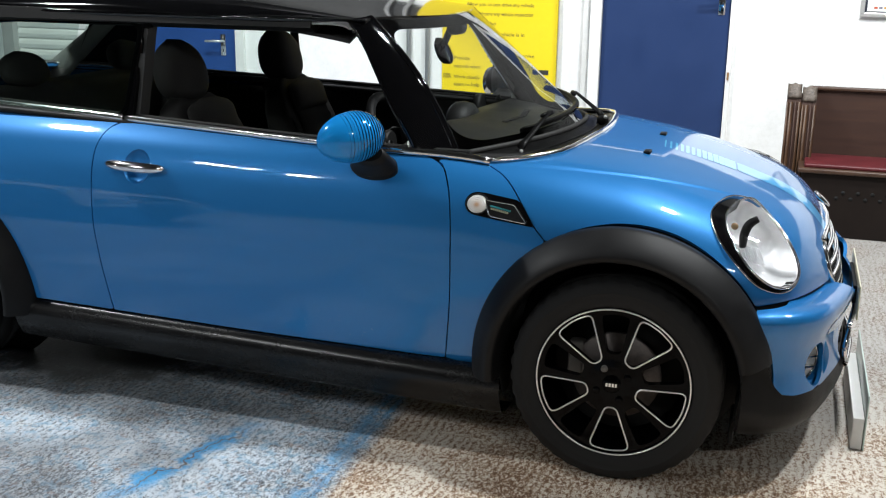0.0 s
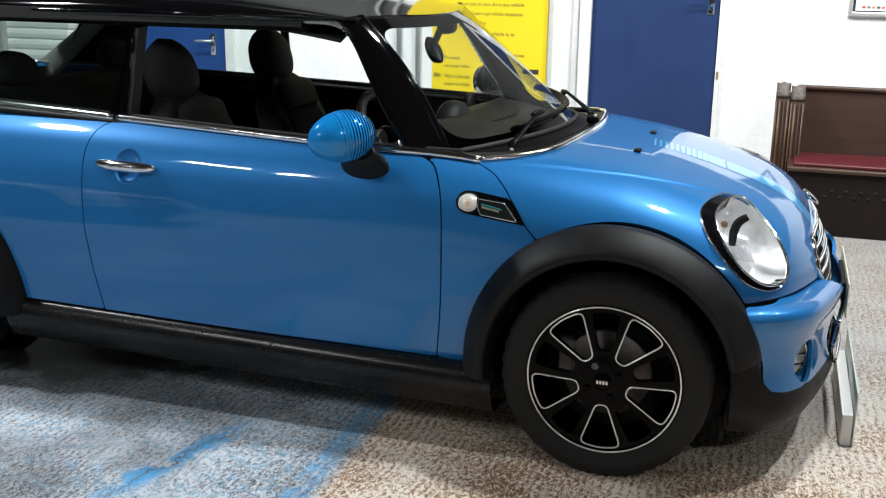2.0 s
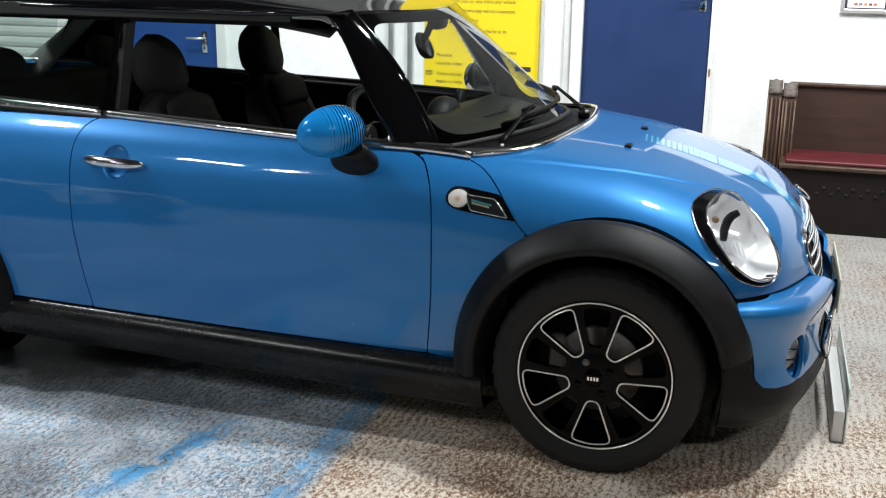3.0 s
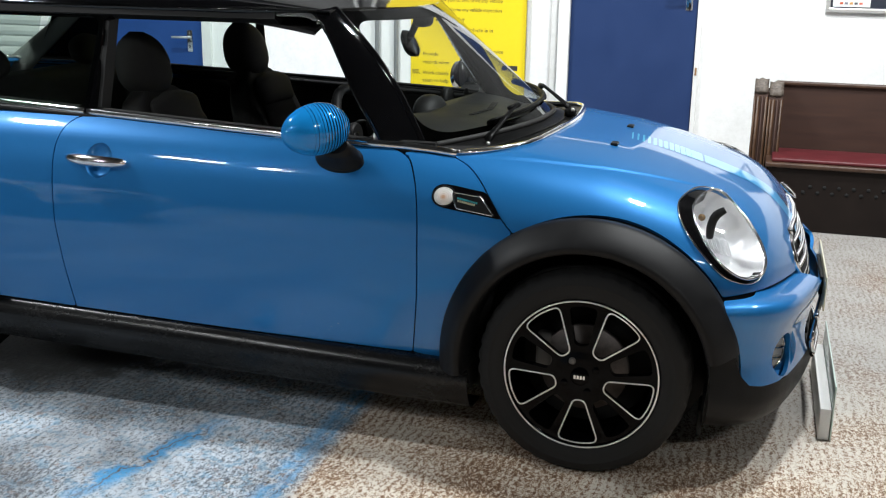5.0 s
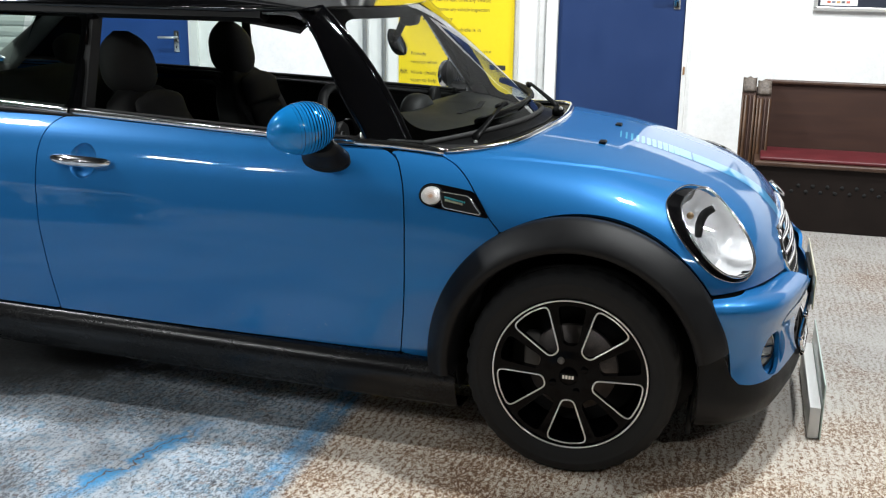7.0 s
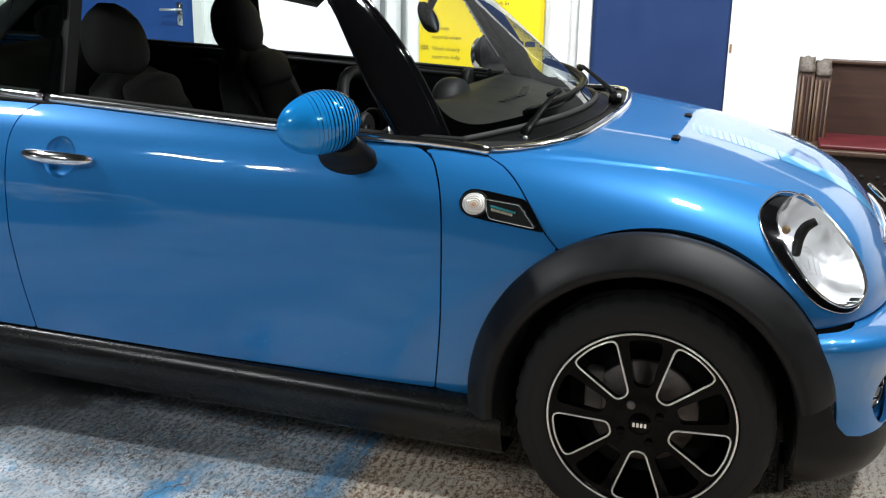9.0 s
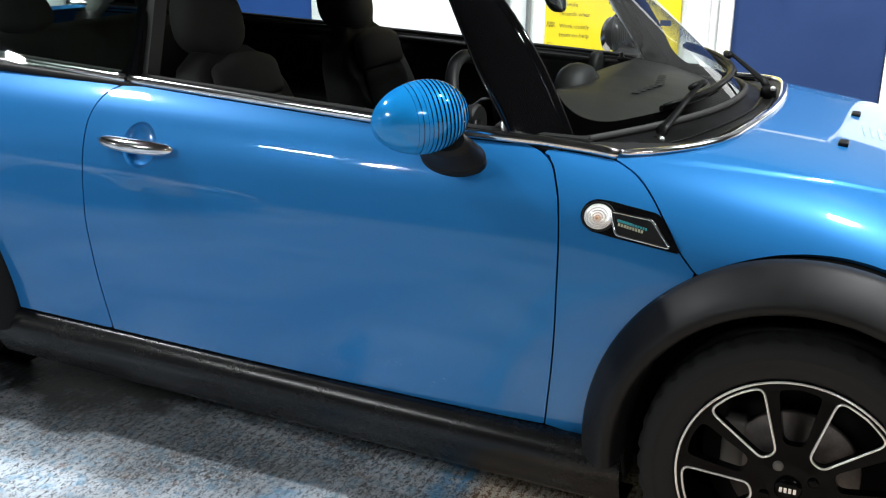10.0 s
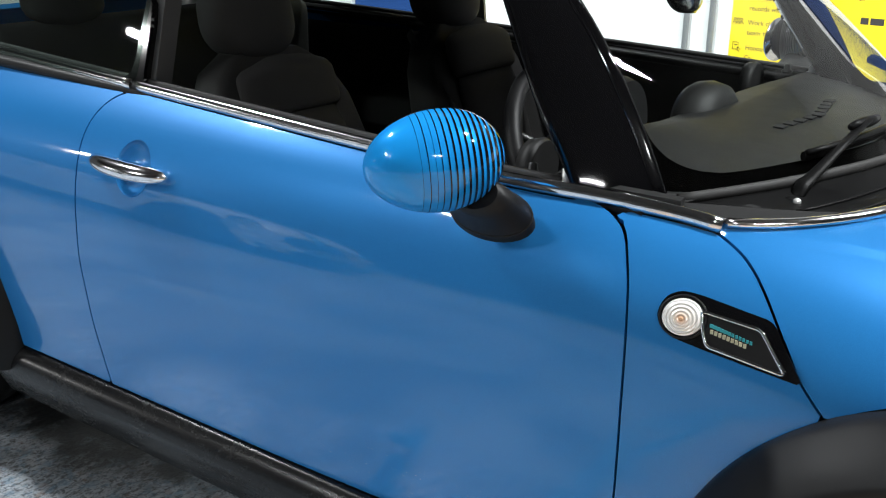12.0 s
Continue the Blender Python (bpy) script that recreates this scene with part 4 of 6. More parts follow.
ind_loop = rounded_poly([(-0.480, 0.779), (-0.472, 0.802), (-0.453, 0.812), (-0.425, 0.811), (-0.319, 0.795), (-0.263, 0.723), (-0.405, 0.741), (-0.455, 0.749), (-0.472, 0.760)], 0.012, 5)
inner_loop = rounded_poly([(-0.416, 0.792), (-0.332, 0.783), (-0.288, 0.733), (-0.400, 0.748), (-0.409, 0.768)], 0.006, 4)
lamp_c, lamp_r = (-0.441, 0.779), (0.0310, 0.0262)
s_ind = side_sheet(-0.50, -0.25, 0.70, 0.82, 0.004, 0.006)
ind = both("side_scuttle", clip(s_ind, sdf(s_ind[0][:, [0, 2]], ind_loop)), "black_gloss", 0.01, "gloss black side vent badge with clear indicator")
s_in2 = side_sheet(-0.50, -0.25, 0.70, 0.82, 0.004, 0.0075)
both("inlay", clip(s_in2, sdf(s_in2[0][:, [0, 2]], inner_loop)), "black_trim", 0.002, "dark inlay", ind)
for k, o in enumerate(ind):
    mm = Matrix.Diagonal((1, 1 if k == 0 else -1, 1, 1))

    def add(name, bm, mat, label=""):
        bm.transform(mm)
        bmesh.ops.recalc_face_normals(bm, faces=bm.faces)
        return part(name, bm, mat, o, label)
    add("inlay_rim", tube([side_at(x, z, 0.009) for x, z in inner_loop], 0.0029, 6, True), M["chrome"])
    add("indicator_rim", tube([side_at(lamp_c[0] + 1.08 * lamp_r[0] * math.cos(a), lamp_c[1] + 1.08 * lamp_r[1] * math.sin(a), 0.008) for a in np.linspace(0, 2 * math.pi, 36)[:-1]], 0.002, 6, True), M["black_trim"])
    rings = [[side_at(lamp_c[0] + q * lamp_r[0] * math.cos(a), lamp_c[1] + q * lamp_r[1] * math.sin(a), 0.007 + 0.008 * math.sqrt(1 - q * q)) for a in np.linspace(0, 2 * math.pi, 32, endpoint=False)] for q in (1.0, 0.9, 0.72, 0.5, 0.25, 0.06)]
    add("indicator_lens", loft(rings), M.setdefault("ribbed_lens", ribbed()), "clear ribbed indicator lens")
    # badge: a teal flash over a pale bar
    for j in range(12):
        x = -0.398 + j * 0.0052
        add("flash", box((0.0034 if j > 5 else 0.0052, 0.001, 0.0052), side_at(x, 0.7765 - 0.0010 * j, 0.0105), 0), M.setdefault("teal", material("teal", (0.02, 0.28, 0.33), 0.35)))
    for j in range(9):
        add("bar", box((0.0042, 0.001, 0.0062), side_at(-0.396 + j * 0.0060, 0.7690 - 0.0011 * j, 0.0105), 0), M.setdefault("cream", material("cream", (0.42, 0.40, 0.27), 0.4)))

# ---- lock pins on the door tops ----
for k, o in enumerate(doors):
    for x, z in ((-0.752, 0.912), (-0.690, 0.914)):
        pin = lathe([(0.014, 0.0), (0.013, 0.006), (0.008, 0.009), (0.0075, 0.020), (0.0, 0.023)], 16, "z")
        pin.transform(Matrix.Translation((x, (-1 if k == 0 else 1) * 0.632, z)))
        part("lock_pin", pin, M["satin_silver"] if x > -0.7 else M["satin_black"], o)

# ---- door handles ----
for k, o in enumerate(doors):
    mm = Matrix.Diagonal((1, 1 if k == 0 else -1, 1, 1))
    turn = np.linspace(0, 2 * math.pi, 48, endpoint=False)
    dish = loft([[side_at(H_AT[0] + 0.050 * q * math.cos(a), H_AT[1] + 0.054 * q * math.sin(a), 0.0004 - 0.021 * max(1 - q ** 4, 0) ** 0.8) for a in turn] for q in (0.002, 0.3, 0.5, 0.65, 0.76, 0.84, 0.90, 0.95, 0.98, 1.0, 1.03)], False)
    dish.transform(mm)
    bmesh.ops.recalc_face_normals(dish, faces=dish.faces)
    part("handle_recess", dish, M["blue_paint"], o)
    xs = np.linspace(-1.708, -1.480, 25)
    s = np.linspace(-1, 1, 25)
    bm = tube([side_at(x, 0.8165 - 0.005 * (q + 1) / 2, 0.008 + 0.022 * (1 - abs(q) ** 2.5)) for x, q in zip(xs, s)], [0.001 + 0.0170 * (1 - abs(q) ** 5) ** 0.5 + 0.004 * (1 - q * q) for q in s], 14, flat=0.85)
    bm.transform(mm)
    bmesh.ops.recalc_face_normals(bm, faces=bm.faces)
    part("door_handle", bm, M["chrome"], o, "chrome bow door handle")

# ---- wheels ----
def wheel_face():
    """The spoked face of the rim in its own plane: x across, z up, front at minus y."""
    g = grid(lambda r, a: (r * np.cos(a), 0 * a + np.interp(r, [0, 0.05, 0.075, 0.15, 0.20, 0.222], [-0.046, -0.046, -0.042, -0.038, -0.034, -0.036]), r * np.sin(a)), np.linspace(0.004, 0.2245, 60), np.linspace(0, 2 * math.pi, 361))
    g = g if g[1][:, 1].mean() < 0 else flip(g)
    xz = g[0][:, [0, 2]]
    f = np.full(len(xz), -1.0)
    petals, gaps = [], []
    for k in range(5):
        a = radians(-90 + 72 * k)
        R = np.array([[math.cos(a), math.sin(a)], [-math.sin(a), math.cos(a)]])
        petals.append(rounded_poly([(0.074, -0.016), (0.074, 0.016), (0.203, 0.0605), (0.2125, 0.0), (0.203, -0.0605)], 0.022, 5) @ R)
        a += radians(36)
        R = np.array([[math.cos(a), math.sin(a)], [-math.sin(a), math.cos(a)]])
        gaps.append(rounded_poly([(0.090, -0.020), (0.090, 0.020), (0.200, 0.041), (0.207, 0.0), (0.200, -0.041)], 0.014, 5) @ R)
    for h in petals + gaps:
        f = np.maximum(f, -sdf(xz, h))
    return clip(g, f), petals


face, petals = wheel_face()
face_mesh = sheet_mesh("wheel_face", face, 0.024)
petal_meshes = []
M["wheel_black"] = material("wheel_black", (0.0016, 0.0016, 0.002), 0.07, 0.0, 0.0, 0.08)
M["tyre"] = mottled("tyre", (0.006, 0.006, 0.0063), (0.013, 0.013, 0.013), 18, (0.62, 0.85), bump_at=0.0006, fine=260)
bsdf(M["tyre"]).inputs["Specular IOR Level"].default_value = 0.28
tyre_prof = [(0.222, 0.088), (0.232, 0.100), (0.255, 0.104), (0.268, 0.1035), (0.270, 0.1052), (0.273, 0.1035), (0.284, 0.100), (0.298, 0.092), (0.305, 0.082), (0.3075, 0.07), (0.308, 0.045), (0.302, 0.042), (0.302, 0.036), (0.308, 0.033), (0.3085, 0.0)]
tyre_prof = [(r, -h) for r, h in tyre_prof] + [(r, h) for r, h in tyre_prof[-2::-1]]


def wheel(ax, side):
    w = part("wheel", lathe([(0.2195, -0.098), (0.2195, 0.095), (0.205, 0.095), (0.196, 0.05), (0.200, -0.03), (0.212, -0.088), (0.216, -0.098)], 72, closed=True), M["wheel_black"], car, "black alloy wheel with silver-edged openings")
    w.location = (ax, side * 0.7265, HUB_Z)
    if side > 0:
        w.rotation_euler = (0, 0, math.pi)
    tb = lathe(tyre_prof, 120, closed=True)
    sh = [v for v in tb.verts if abs(abs(v.co.y) - 0.082) < 0.006 or abs(abs(v.co.y) - 0.07) < 0.006]
    for v in sh:
        a = math.atan2(v.co.z, v.co.x)
        if int((a + math.pi) / (2 * math.pi) * 120 + 0.5) % 3 == 0:
            v.co.x *= 0.974
            v.co.z *= 0.974
    part("tyre", tb, M["tyre"], w, "worn black road tyre")
    fo = part("spokes", face_mesh, M["wheel_black"], w)
    fo.location = (0, -0.058, 0)
    ring = tube([(0.2215 * math.cos(a), -0.0985, 0.2215 * math.sin(a)) for a in np.linspace(0, 2 * math.pi, 97)[:-1]], 0.0028, 6, True, up=(0, 1, 0))
    part("rim_edge", ring, M["satin_silver"], w, "machined silver rim edge")
    if not petal_meshes:
        for lp in petals:
            pts = [(x, np.interp(math.hypot(x, z), [0, 0.05, 0.075, 0.15, 0.20, 0.222], [-0.046, -0.046, -0.042, -0.038, -0.034, -0.036]) - 0.0005, z) for x, z in lp]
            bm = tube(pts, 0.0026, 6, True, up=(0, 1, 0))
            me = bpy.data.meshes.new("opening_edge")
            bm.to_mesh(me)
            bm.free()
            petal_meshes.append(me)
    for me in petal_meshes:
        e = part("opening_edge", me, M["satin_silver"], w)
        e.location = (0, -0.058, 0)
    cap = lathe([(0.0, -0.008), (0.020, -0.007), (0.026, -0.003), (0.027, 0.004), (0.029, 0.004), (0.030, 0.012)], 40)
    cap.transform(Matrix.Translation((0, -0.106, 0)))
    c = part("hub_cap", cap, M["wheel_black"], w, "black hub cap with pale bars")
    for j in range(4):
        part("bar", box((0.0058, 0.0008, 0.0105), (-0.0132 + 0.0088 * j, -0.1143, 0), 0), M["satin_silver"], w)
    for k in range(4):
        a = radians(28 + 90 * k)
        bolt = lathe([(0.0, -0.004), (0.007, -0.006), (0.0105, -0.002), (0.0108, 0.004), (0.016, 0.006), (0.017, 0.014)], 14)
        bolt.transform(Matrix.Translation((0.050 * math.cos(a), -0.104, 0.050 * math.sin(a))))
        part("wheel_bolt", bolt, M["wheel_black"] if k != 1 else M.setdefault("bolt_cap", material("bolt_cap", (0.09, 0.085, 0.08), 0.4)), w)
    disc = lathe([(0.04, -0.012), (0.128, -0.012), (0.130, -0.008), (0.130, 0.004), (0.04, 0.004)], 48)
    disc.transform(Matrix.Translation((0, -0.02, 0)))
    part("brake_disc", disc, M.setdefault("disc_steel", mottled("disc_steel", (0.05, 0.042, 0.038), (0.12, 0.10, 0.09), 40, (0.35, 0.6), 0.4)), w, "worn steel brake disc")
    cal = box((0.05, 0.05, 0.12), (-0.12, -0.01, 0.03), 0.012, 3)
    part("brake_caliper", softened(cal), M.setdefault("caliper", material("caliper", (0.08, 0.075, 0.07), 0.6)), w)
    back = lathe([(0.0, 0.03), (0.19, 0.03), (0.19, 0.034), (0.0, 0.034)], 40)
    part("dust_shield", back, M["dark_void"], w)


for ax in AXLES:
    for side in (-1, 1):
        wheel(ax, side)
        liner = grid(lambda a, v: (ax + 0.352 * np.cos(a), side * (0.50 + 0.27 * v) + 0 * a, HUB_Z + 0.352 * np.sin(a)), np.linspace(-0.3, math.pi + 0.3, 50), np.linspace(0, 1, 6))
        part("arch_liner", sheet_mesh("arch_liner", liner, 0), M["dark_void"], car)
        wall_ = lathe([(0.0, 0.0), (0.36, 0.0), (0.36, 0.004), (0, 0.004)], 40)
        wall_.transform(Matrix.Translation((ax, side * 0.50, HUB_Z)))
        part("arch_liner", wall_, M["dark_void"], car)
# mud flap piece before the front wheel, floor pan
for side in (-1, 1):
    part("arch_flap", softened(box((0.014, 0.12, 0.08), (0.335, side * 0.64, 0.155), 0.004)), M["dark_void"], car)
part("floor_pan", box((2.9, 1.36, 0.06), (-1.25, 0, 0.20), 0.02), M["dark_void"], car)
# tail: a plain hatch, bumper and lamps close the body
tail = grid(lambda y, z: (-3.02 + 0.10 * (np.abs(y) / 0.66) ** 4 + 0.10 * np.clip((z - 0.75) / 0.25, 0, 1) ** 2, y, z), np.linspace(-0.66, 0.66, 40), np.linspace(0.25, 0.98, 30))
tail = tail if tail[1][:, 0].mean() < 0 else flip(tail)
hatch = part("tailgate", sheet_mesh("tailgate", tail, 0.02), M["blue_paint"], car)
rearscreen = grid(lambda y, v: (-2.95 + 0.14 * v + 0.13 * (np.abs(y) / 0.58) ** 3, y * (1 - 0.1 * v), 0.96 + 0.36 * v), np.linspace(-0.58, 0.58, 30), np.linspace(0, 1, 12))
rearscreen = rearscreen if rearscreen[1][:, 0].mean() < 0 else flip(rearscreen)
part("rear_screen", sheet_mesh("rear_screen", rearscreen, 0.004), M["tint_glass"], hatch, "dark rear screen")
for side in (-1, 1):
    part("tail_lamp", softened(box((0.05, 0.12, 0.18), (-2.985, side * 0.60, 0.78), 0.03, 4)), M.setdefault("red_lamp", material("red_lamp", (0.35, 0.01, 0.01), 0.15, 0, 1)), car)

# ---- inside of the car ----
def seat_back(x, y, wide, low, high, lean):
    """A padded seat back: loft of rounded sections from the cushion up."""
    rows = []
    for s in np.linspace(0, 1, 16):
        w = wide * np.interp(s, [0, 0.15, 0.55, 0.8, 0.93, 1.0], [0.90, 1.0, 0.98, 0.88, 0.70, 0.42])
        d = np.interp(s, [0, 0.2, 0.7, 0.93, 1.0], [0.085, 0.085, 0.07, 0.05, 0.025])
        z = low + (high - low) * s
        cx = x - lean * s
        ring = []
        for a in np.linspace(0, 2 * math.pi, 36, endpoint=False):
            c, q = math.cos(a), math.sin(a)
            px = d * np.sign(c) * abs(c) ** 0.55
            py = w * np.sign(q) * abs(q) ** 0.6
            bol = 0.035 * np.clip(abs(py) / max(w, 1e-3) - 0.55, 0, 1) * (1 if c > 0 else 0)
            ring.append((cx + px + bol, y + py, z))
        rows.append(ring)
    return loft(rows)


def head_rest(x, y, z, w, h, d):
    rows = []
    for s in np.linspace(-1, 1, 14):
        k = max(1 - abs(s) ** (2.3 if s > 0 else 2.9), 0.0) ** 0.5 * (1 - 0.06 * s)
        k = max(k, 0.10)
        rows.append([(x + d * max(k, 0.4) * np.sign(math.cos(a)) * abs(math.cos(a)) ** 0.7 - 0.02 * s, y + w * k * np.sign(math.sin(a)) * abs(math.sin(a)) ** 0.88, z + h * s) for a in np.linspace(0, 2 * math.pi, 30, endpoint=False)])
    return loft(rows)


def seat_pad(x, y, wide, low, high, lean):
    """A cushion sewn on the front of a seat back, with a bowed upper edge."""
    rows = []
    for s in np.linspace(0, 1, 12):
        k = max((1 - (2 * s - 1) ** 6) ** 0.5, 0.12)
        w = wide * (0.9 + 0.1 * k)
        row = []
        for a in np.linspace(0, 2 * math.pi, 28, endpoint=False):
            c, q = math.cos(a), math.sin(a)
            py = w * np.sign(q) * abs(q) ** 0.7
            z = low + (high - low) * s + 0.030 * (1 - (py / wide) ** 2) * s
            row.append((x + 0.062 - lean * (z - 0.42) / 0.615 + 0.030 * k * c, y + py, z))
        rows.append(row)
    return loft(rows)


def front_seat(x, y):
    s = part("front_seat", seat_back(x, y, 0.248, 0.42, 0.998, 0.20), M["cloth_black"], car, "black cloth sports seat")
    part("upper_pad", seat_pad(x, y, 0.150, 0.872, 0.965, 0.20), M["cloth_grey"], s, "dark grey cloth shoulder pad")
    part("lower_pad", seat_pad(x, y, 0.145, 0.50, 0.862, 0.20), M["cloth_grey"], s, "dark grey cloth back pad")
    part("headrest", head_rest(x - 0.228, y, 1.080, 0.116, 0.110, 0.072), M["cloth_black"], s)
    cu = softened(box((0.50, 0.50, 0.15), (x + 0.24, y, 0.40), 0.06, 4))
    part("cushion", cu, M["cloth_black"], s)
    for k in (-0.04, 0.04):
        part("headrest_post", tube([(x - 0.215, y + k, 0.96), (x - 0.23, y + k, 1.04)], 0.006, 8), M["satin_silver"], s)


front_seat(-1.425, -0.36)
front_seat(-1.395, 0.36)
for y in (-0.33, 0.33):
    part("rear_headrest", head_rest(-2.345, y, 1.055, 0.115, 0.065, 0.05), M["cloth_black"], car)
part("rear_seat", softened(box((0.16, 1.14, 0.60), (-2.36, 0, 0.70), 0.05, 4)), M["cloth_black"], car, "black cloth rear bench seat")
part("rear_cushion", softened(box((0.5, 1.14, 0.16), (-2.06, 0, 0.44), 0.05, 4)), M["cloth_black"], car)
# door cards and inner quarter panels
for side in (-1, 1):
    card = grid(lambda x, z: (x, side * np.interp(z, [0.25, 0.55, 0.6, 0.7, 0.88, 0.93], [0.66, 0.65, 0.60, 0.63, 0.62, 0.635]) + 0 * x, z), np.linspace(-2.85, -0.50, 60), np.linspace(0.22, 0.915, 40))
    part("door_card", sheet_mesh("door_card", card, 0.012), M["interior_plastic"], car, "black moulded inner door panel")
    part("window_ledge", softened(tube([(x, side * 0.636, float(BELT(x)) - 0.006) for x in np.linspace(-2.85, -0.55, 40)], 0.02, 8, flat=0.7)), M["black_trim"], car)
    # inner faces of the pillars
    part("pillar_cover", loft([[(-1.602 + 0.012 * s + dx, side * (gy(0 * s - 1.6, 0.93 + 0.34 * s) - 0.018 - dy), 0.92 + 0.36 * s) for dx, dy in ((-0.074, 0), (-0.050, 0.002), (-0.036, 0.034), (-0.074, 0.034))] for s in np.linspace(0, 1, 6)], smooth=False), M.setdefault("pillar_grey", material("pillar_grey", (0.036, 0.036, 0.036), 0.6)), car, "grey pillar cover")
    q = tube([(-2.46, side * 0.525, 1.270), (-2.57, side * 0.55, 1.19), (-2.72, side * 0.565, 1.08), (-2.86, side * 0.565, 0.97), (-2.95, side * 0.56, 0.90)], [0.030, 0.036, 0.045, 0.055, 0.06], 12, flat=0.35, up=(0, 1, 0))
    part("rear_pillar_cover", softened(q), M.setdefault("pale_trim", mottled("pale_trim", (0.20, 0.20, 0.19), (0.26, 0.26, 0.25), 20, (0.6, 0.8))), car, "pale grey rear pillar cover")
# dashboard
def dash_point(y, k):
    px = np.interp(k, [0, 1, 2, 3, 4, 5, 6], [-0.37, -0.50, -0.64, -0.74, -0.78, -0.77, -0.72])
    pz = np.interp(k, [0, 1, 2, 3, 4, 5, 6], [0.915, 0.935, 0.945, 0.925, 0.87, 0.78, 0.60])
    hump = 0.025 * np.exp(-((y + 0.36) / 0.14) ** 2) * np.clip(1 - np.abs(k - 2.5) / 1.5, 0, 1)
    return px - 0.16 * (np.abs(y) / 0.6) ** 2 * np.clip(1 - k / 3, 0, 1), y + 0 * k, pz + hump - 0.02 * (np.abs(y) / 0.6) ** 2


da = grid(dash_point, np.linspace(-0.60, 0.60, 60), np.linspace(0, 6, 40))
da = da if da[1][:, 2].mean() > 0 else flip(da)
dash = part("dashboard", sheet_mesh("dashboard", da, 0.01), M["interior_plastic"], car, "black grained plastic dashboard")
for k in range(9):
    part("defrost_slot", box((0.020, 0.029, 0.003), (-0.497 - 0.006 * abs(k - 4), -0.125 + 0.039 * k, 0.9365), 0.0005), M["dark_void"], dash)
binn = lathe([(0.085, 0.02), (0.092, 0.0), (0.095, -0.03), (0.088, -0.05)], 40, "x")
binn.transform(Matrix.Translation((-0.74, -0.36, 0.945)))
part("instrument_pod", binn, M["black_trim"], dash, "round black instrument pod")
dial = lathe([(0.0, -0.02), (0.070, -0.02), (0.082, -0.005), (0.087, 0.02), (0.080, 0.05), (0.055, 0.07)], 40, "x")
dial.transform(Matrix.Translation((-0.735, 0.0, 0.905)) @ Matrix.Diagonal((1, 1.25, 0.88, 1)))
part("centre_dial", softened(dial), M["interior_plastic"], dash, "large round dial housing in the dashboard")
for y in (-0.56, 0.56):
    ventr = lathe([(0.05, 0.01), (0.055, 0.0), (0.05, -0.02), (0.03, -0.015), (0, -0.015)], 28, "x")
    ventr.transform(Matrix.Translation((-0.80, y * 0.94, 0.893)))
    part("air_vent", ventr, M["interior_plastic"], dash)
# steering wheel
sw = pose(-0.815, -0.36, 0.865, 0, 62, 0)
ringp = [sw @ Vector((0.185 * math.cos(a), 0.185 * math.sin(a), 0)) for a in np.linspace(0, 2 * math.pi, 49)[:-1]]
st = part("steering_wheel", tube(ringp, 0.0165, 12, True), M["black_trim"], car, "black leather steering wheel")
hubs = lathe([(0.0, 0.03), (0.06, 0.025), (0.075, 0.0), (0.07, -0.03), (0.04, -0.12)], 28, "z")
hubs.transform(sw)
part("airbag_hub", hubs, M["black_trim"], st)
for a in (0, 120, 240):
    part("wheel_spoke", tube([sw @ Vector((0.06 * math.cos(radians(a)), 0.06 * math.sin(radians(a)), 0)), sw @ Vector((0.18 * math.cos(radians(a)), 0.18 * math.sin(radians(a)), 0))], 0.016, 8, flat=0.5), M["satin_black"], st)
# seat-belt strap on the far seat
strap = part("seat_belt", tube([(-1.62, 0.20, 0.98), (-1.555, 0.185, 0.90), (-1.45, 0.165, 0.80), (-1.36, 0.15, 0.68)], 0.019, 8, flat=0.12, up=(0.3, 1, 0.2)), M["pillar_grey"], car, "dark grey seat-belt strap")
part("tongue", softened(box((0.035, 0.012, 0.05), (-1.562, 0.178, 0.905), 0.004)), M["satin_black"], strap)
# mirror inside and its stalk
im = head_rest(0, 0, 0, 0.115, 0.046, 0.026)
im.transform(pose(-0.80, 0.03, 1.155, 0, 0, 12))
imo = part("interior_mirror", im, M["black_gloss"], car, "black interior mirror on a stalk")
part("stalk", tube([(-0.80, 0.03, 1.18), (-0.775, 0.03, 1.235), (-0.735, 0.03, 1.26)], [0.012, 0.014, 0.03], 10), M["cowl_black"], imo)
part("sensor_box", softened(box((0.06, 0.09, 0.06), (-0.752, 0.03, 1.245), 0.02, 3)), M["cowl_black"], imo)

# ---- the place ----
WALL_Y = 3.4
M["wall_white"] = w = material("wall_white", (0.80, 0.80, 0.77), 0.7)
wv = coords(w)
wn = mix(w, 0.5, noise_tex(w, 3, 4, 0.6, wv), noise_tex(w, 26, 5, 0.65, wv))
link(w, ramp(w, wn, [(0.3, (0.74, 0.74, 0.72)), (0.6, (0.87, 0.87, 0.86))]), bsdf(w).inputs["Base Color"])
bump(w, noise_tex(w, 38, 6, 0.7, wv), 0.3, 0.004)
# dark grey for walls out of view: the unlit room is in the colour
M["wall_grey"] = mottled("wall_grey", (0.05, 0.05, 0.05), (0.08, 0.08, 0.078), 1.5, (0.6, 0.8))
M["plain_white"] = mottled("plain_white", (0.74, 0.74, 0.72), (0.80, 0.80, 0.78), 6, (0.4, 0.6))
M["blue_door"] = mottled("blue_door", (0.006, 0.026, 0.10), (0.008, 0.032, 0.12), 5, (0.45, 0.6), bump_at=0.0005, fine=120)
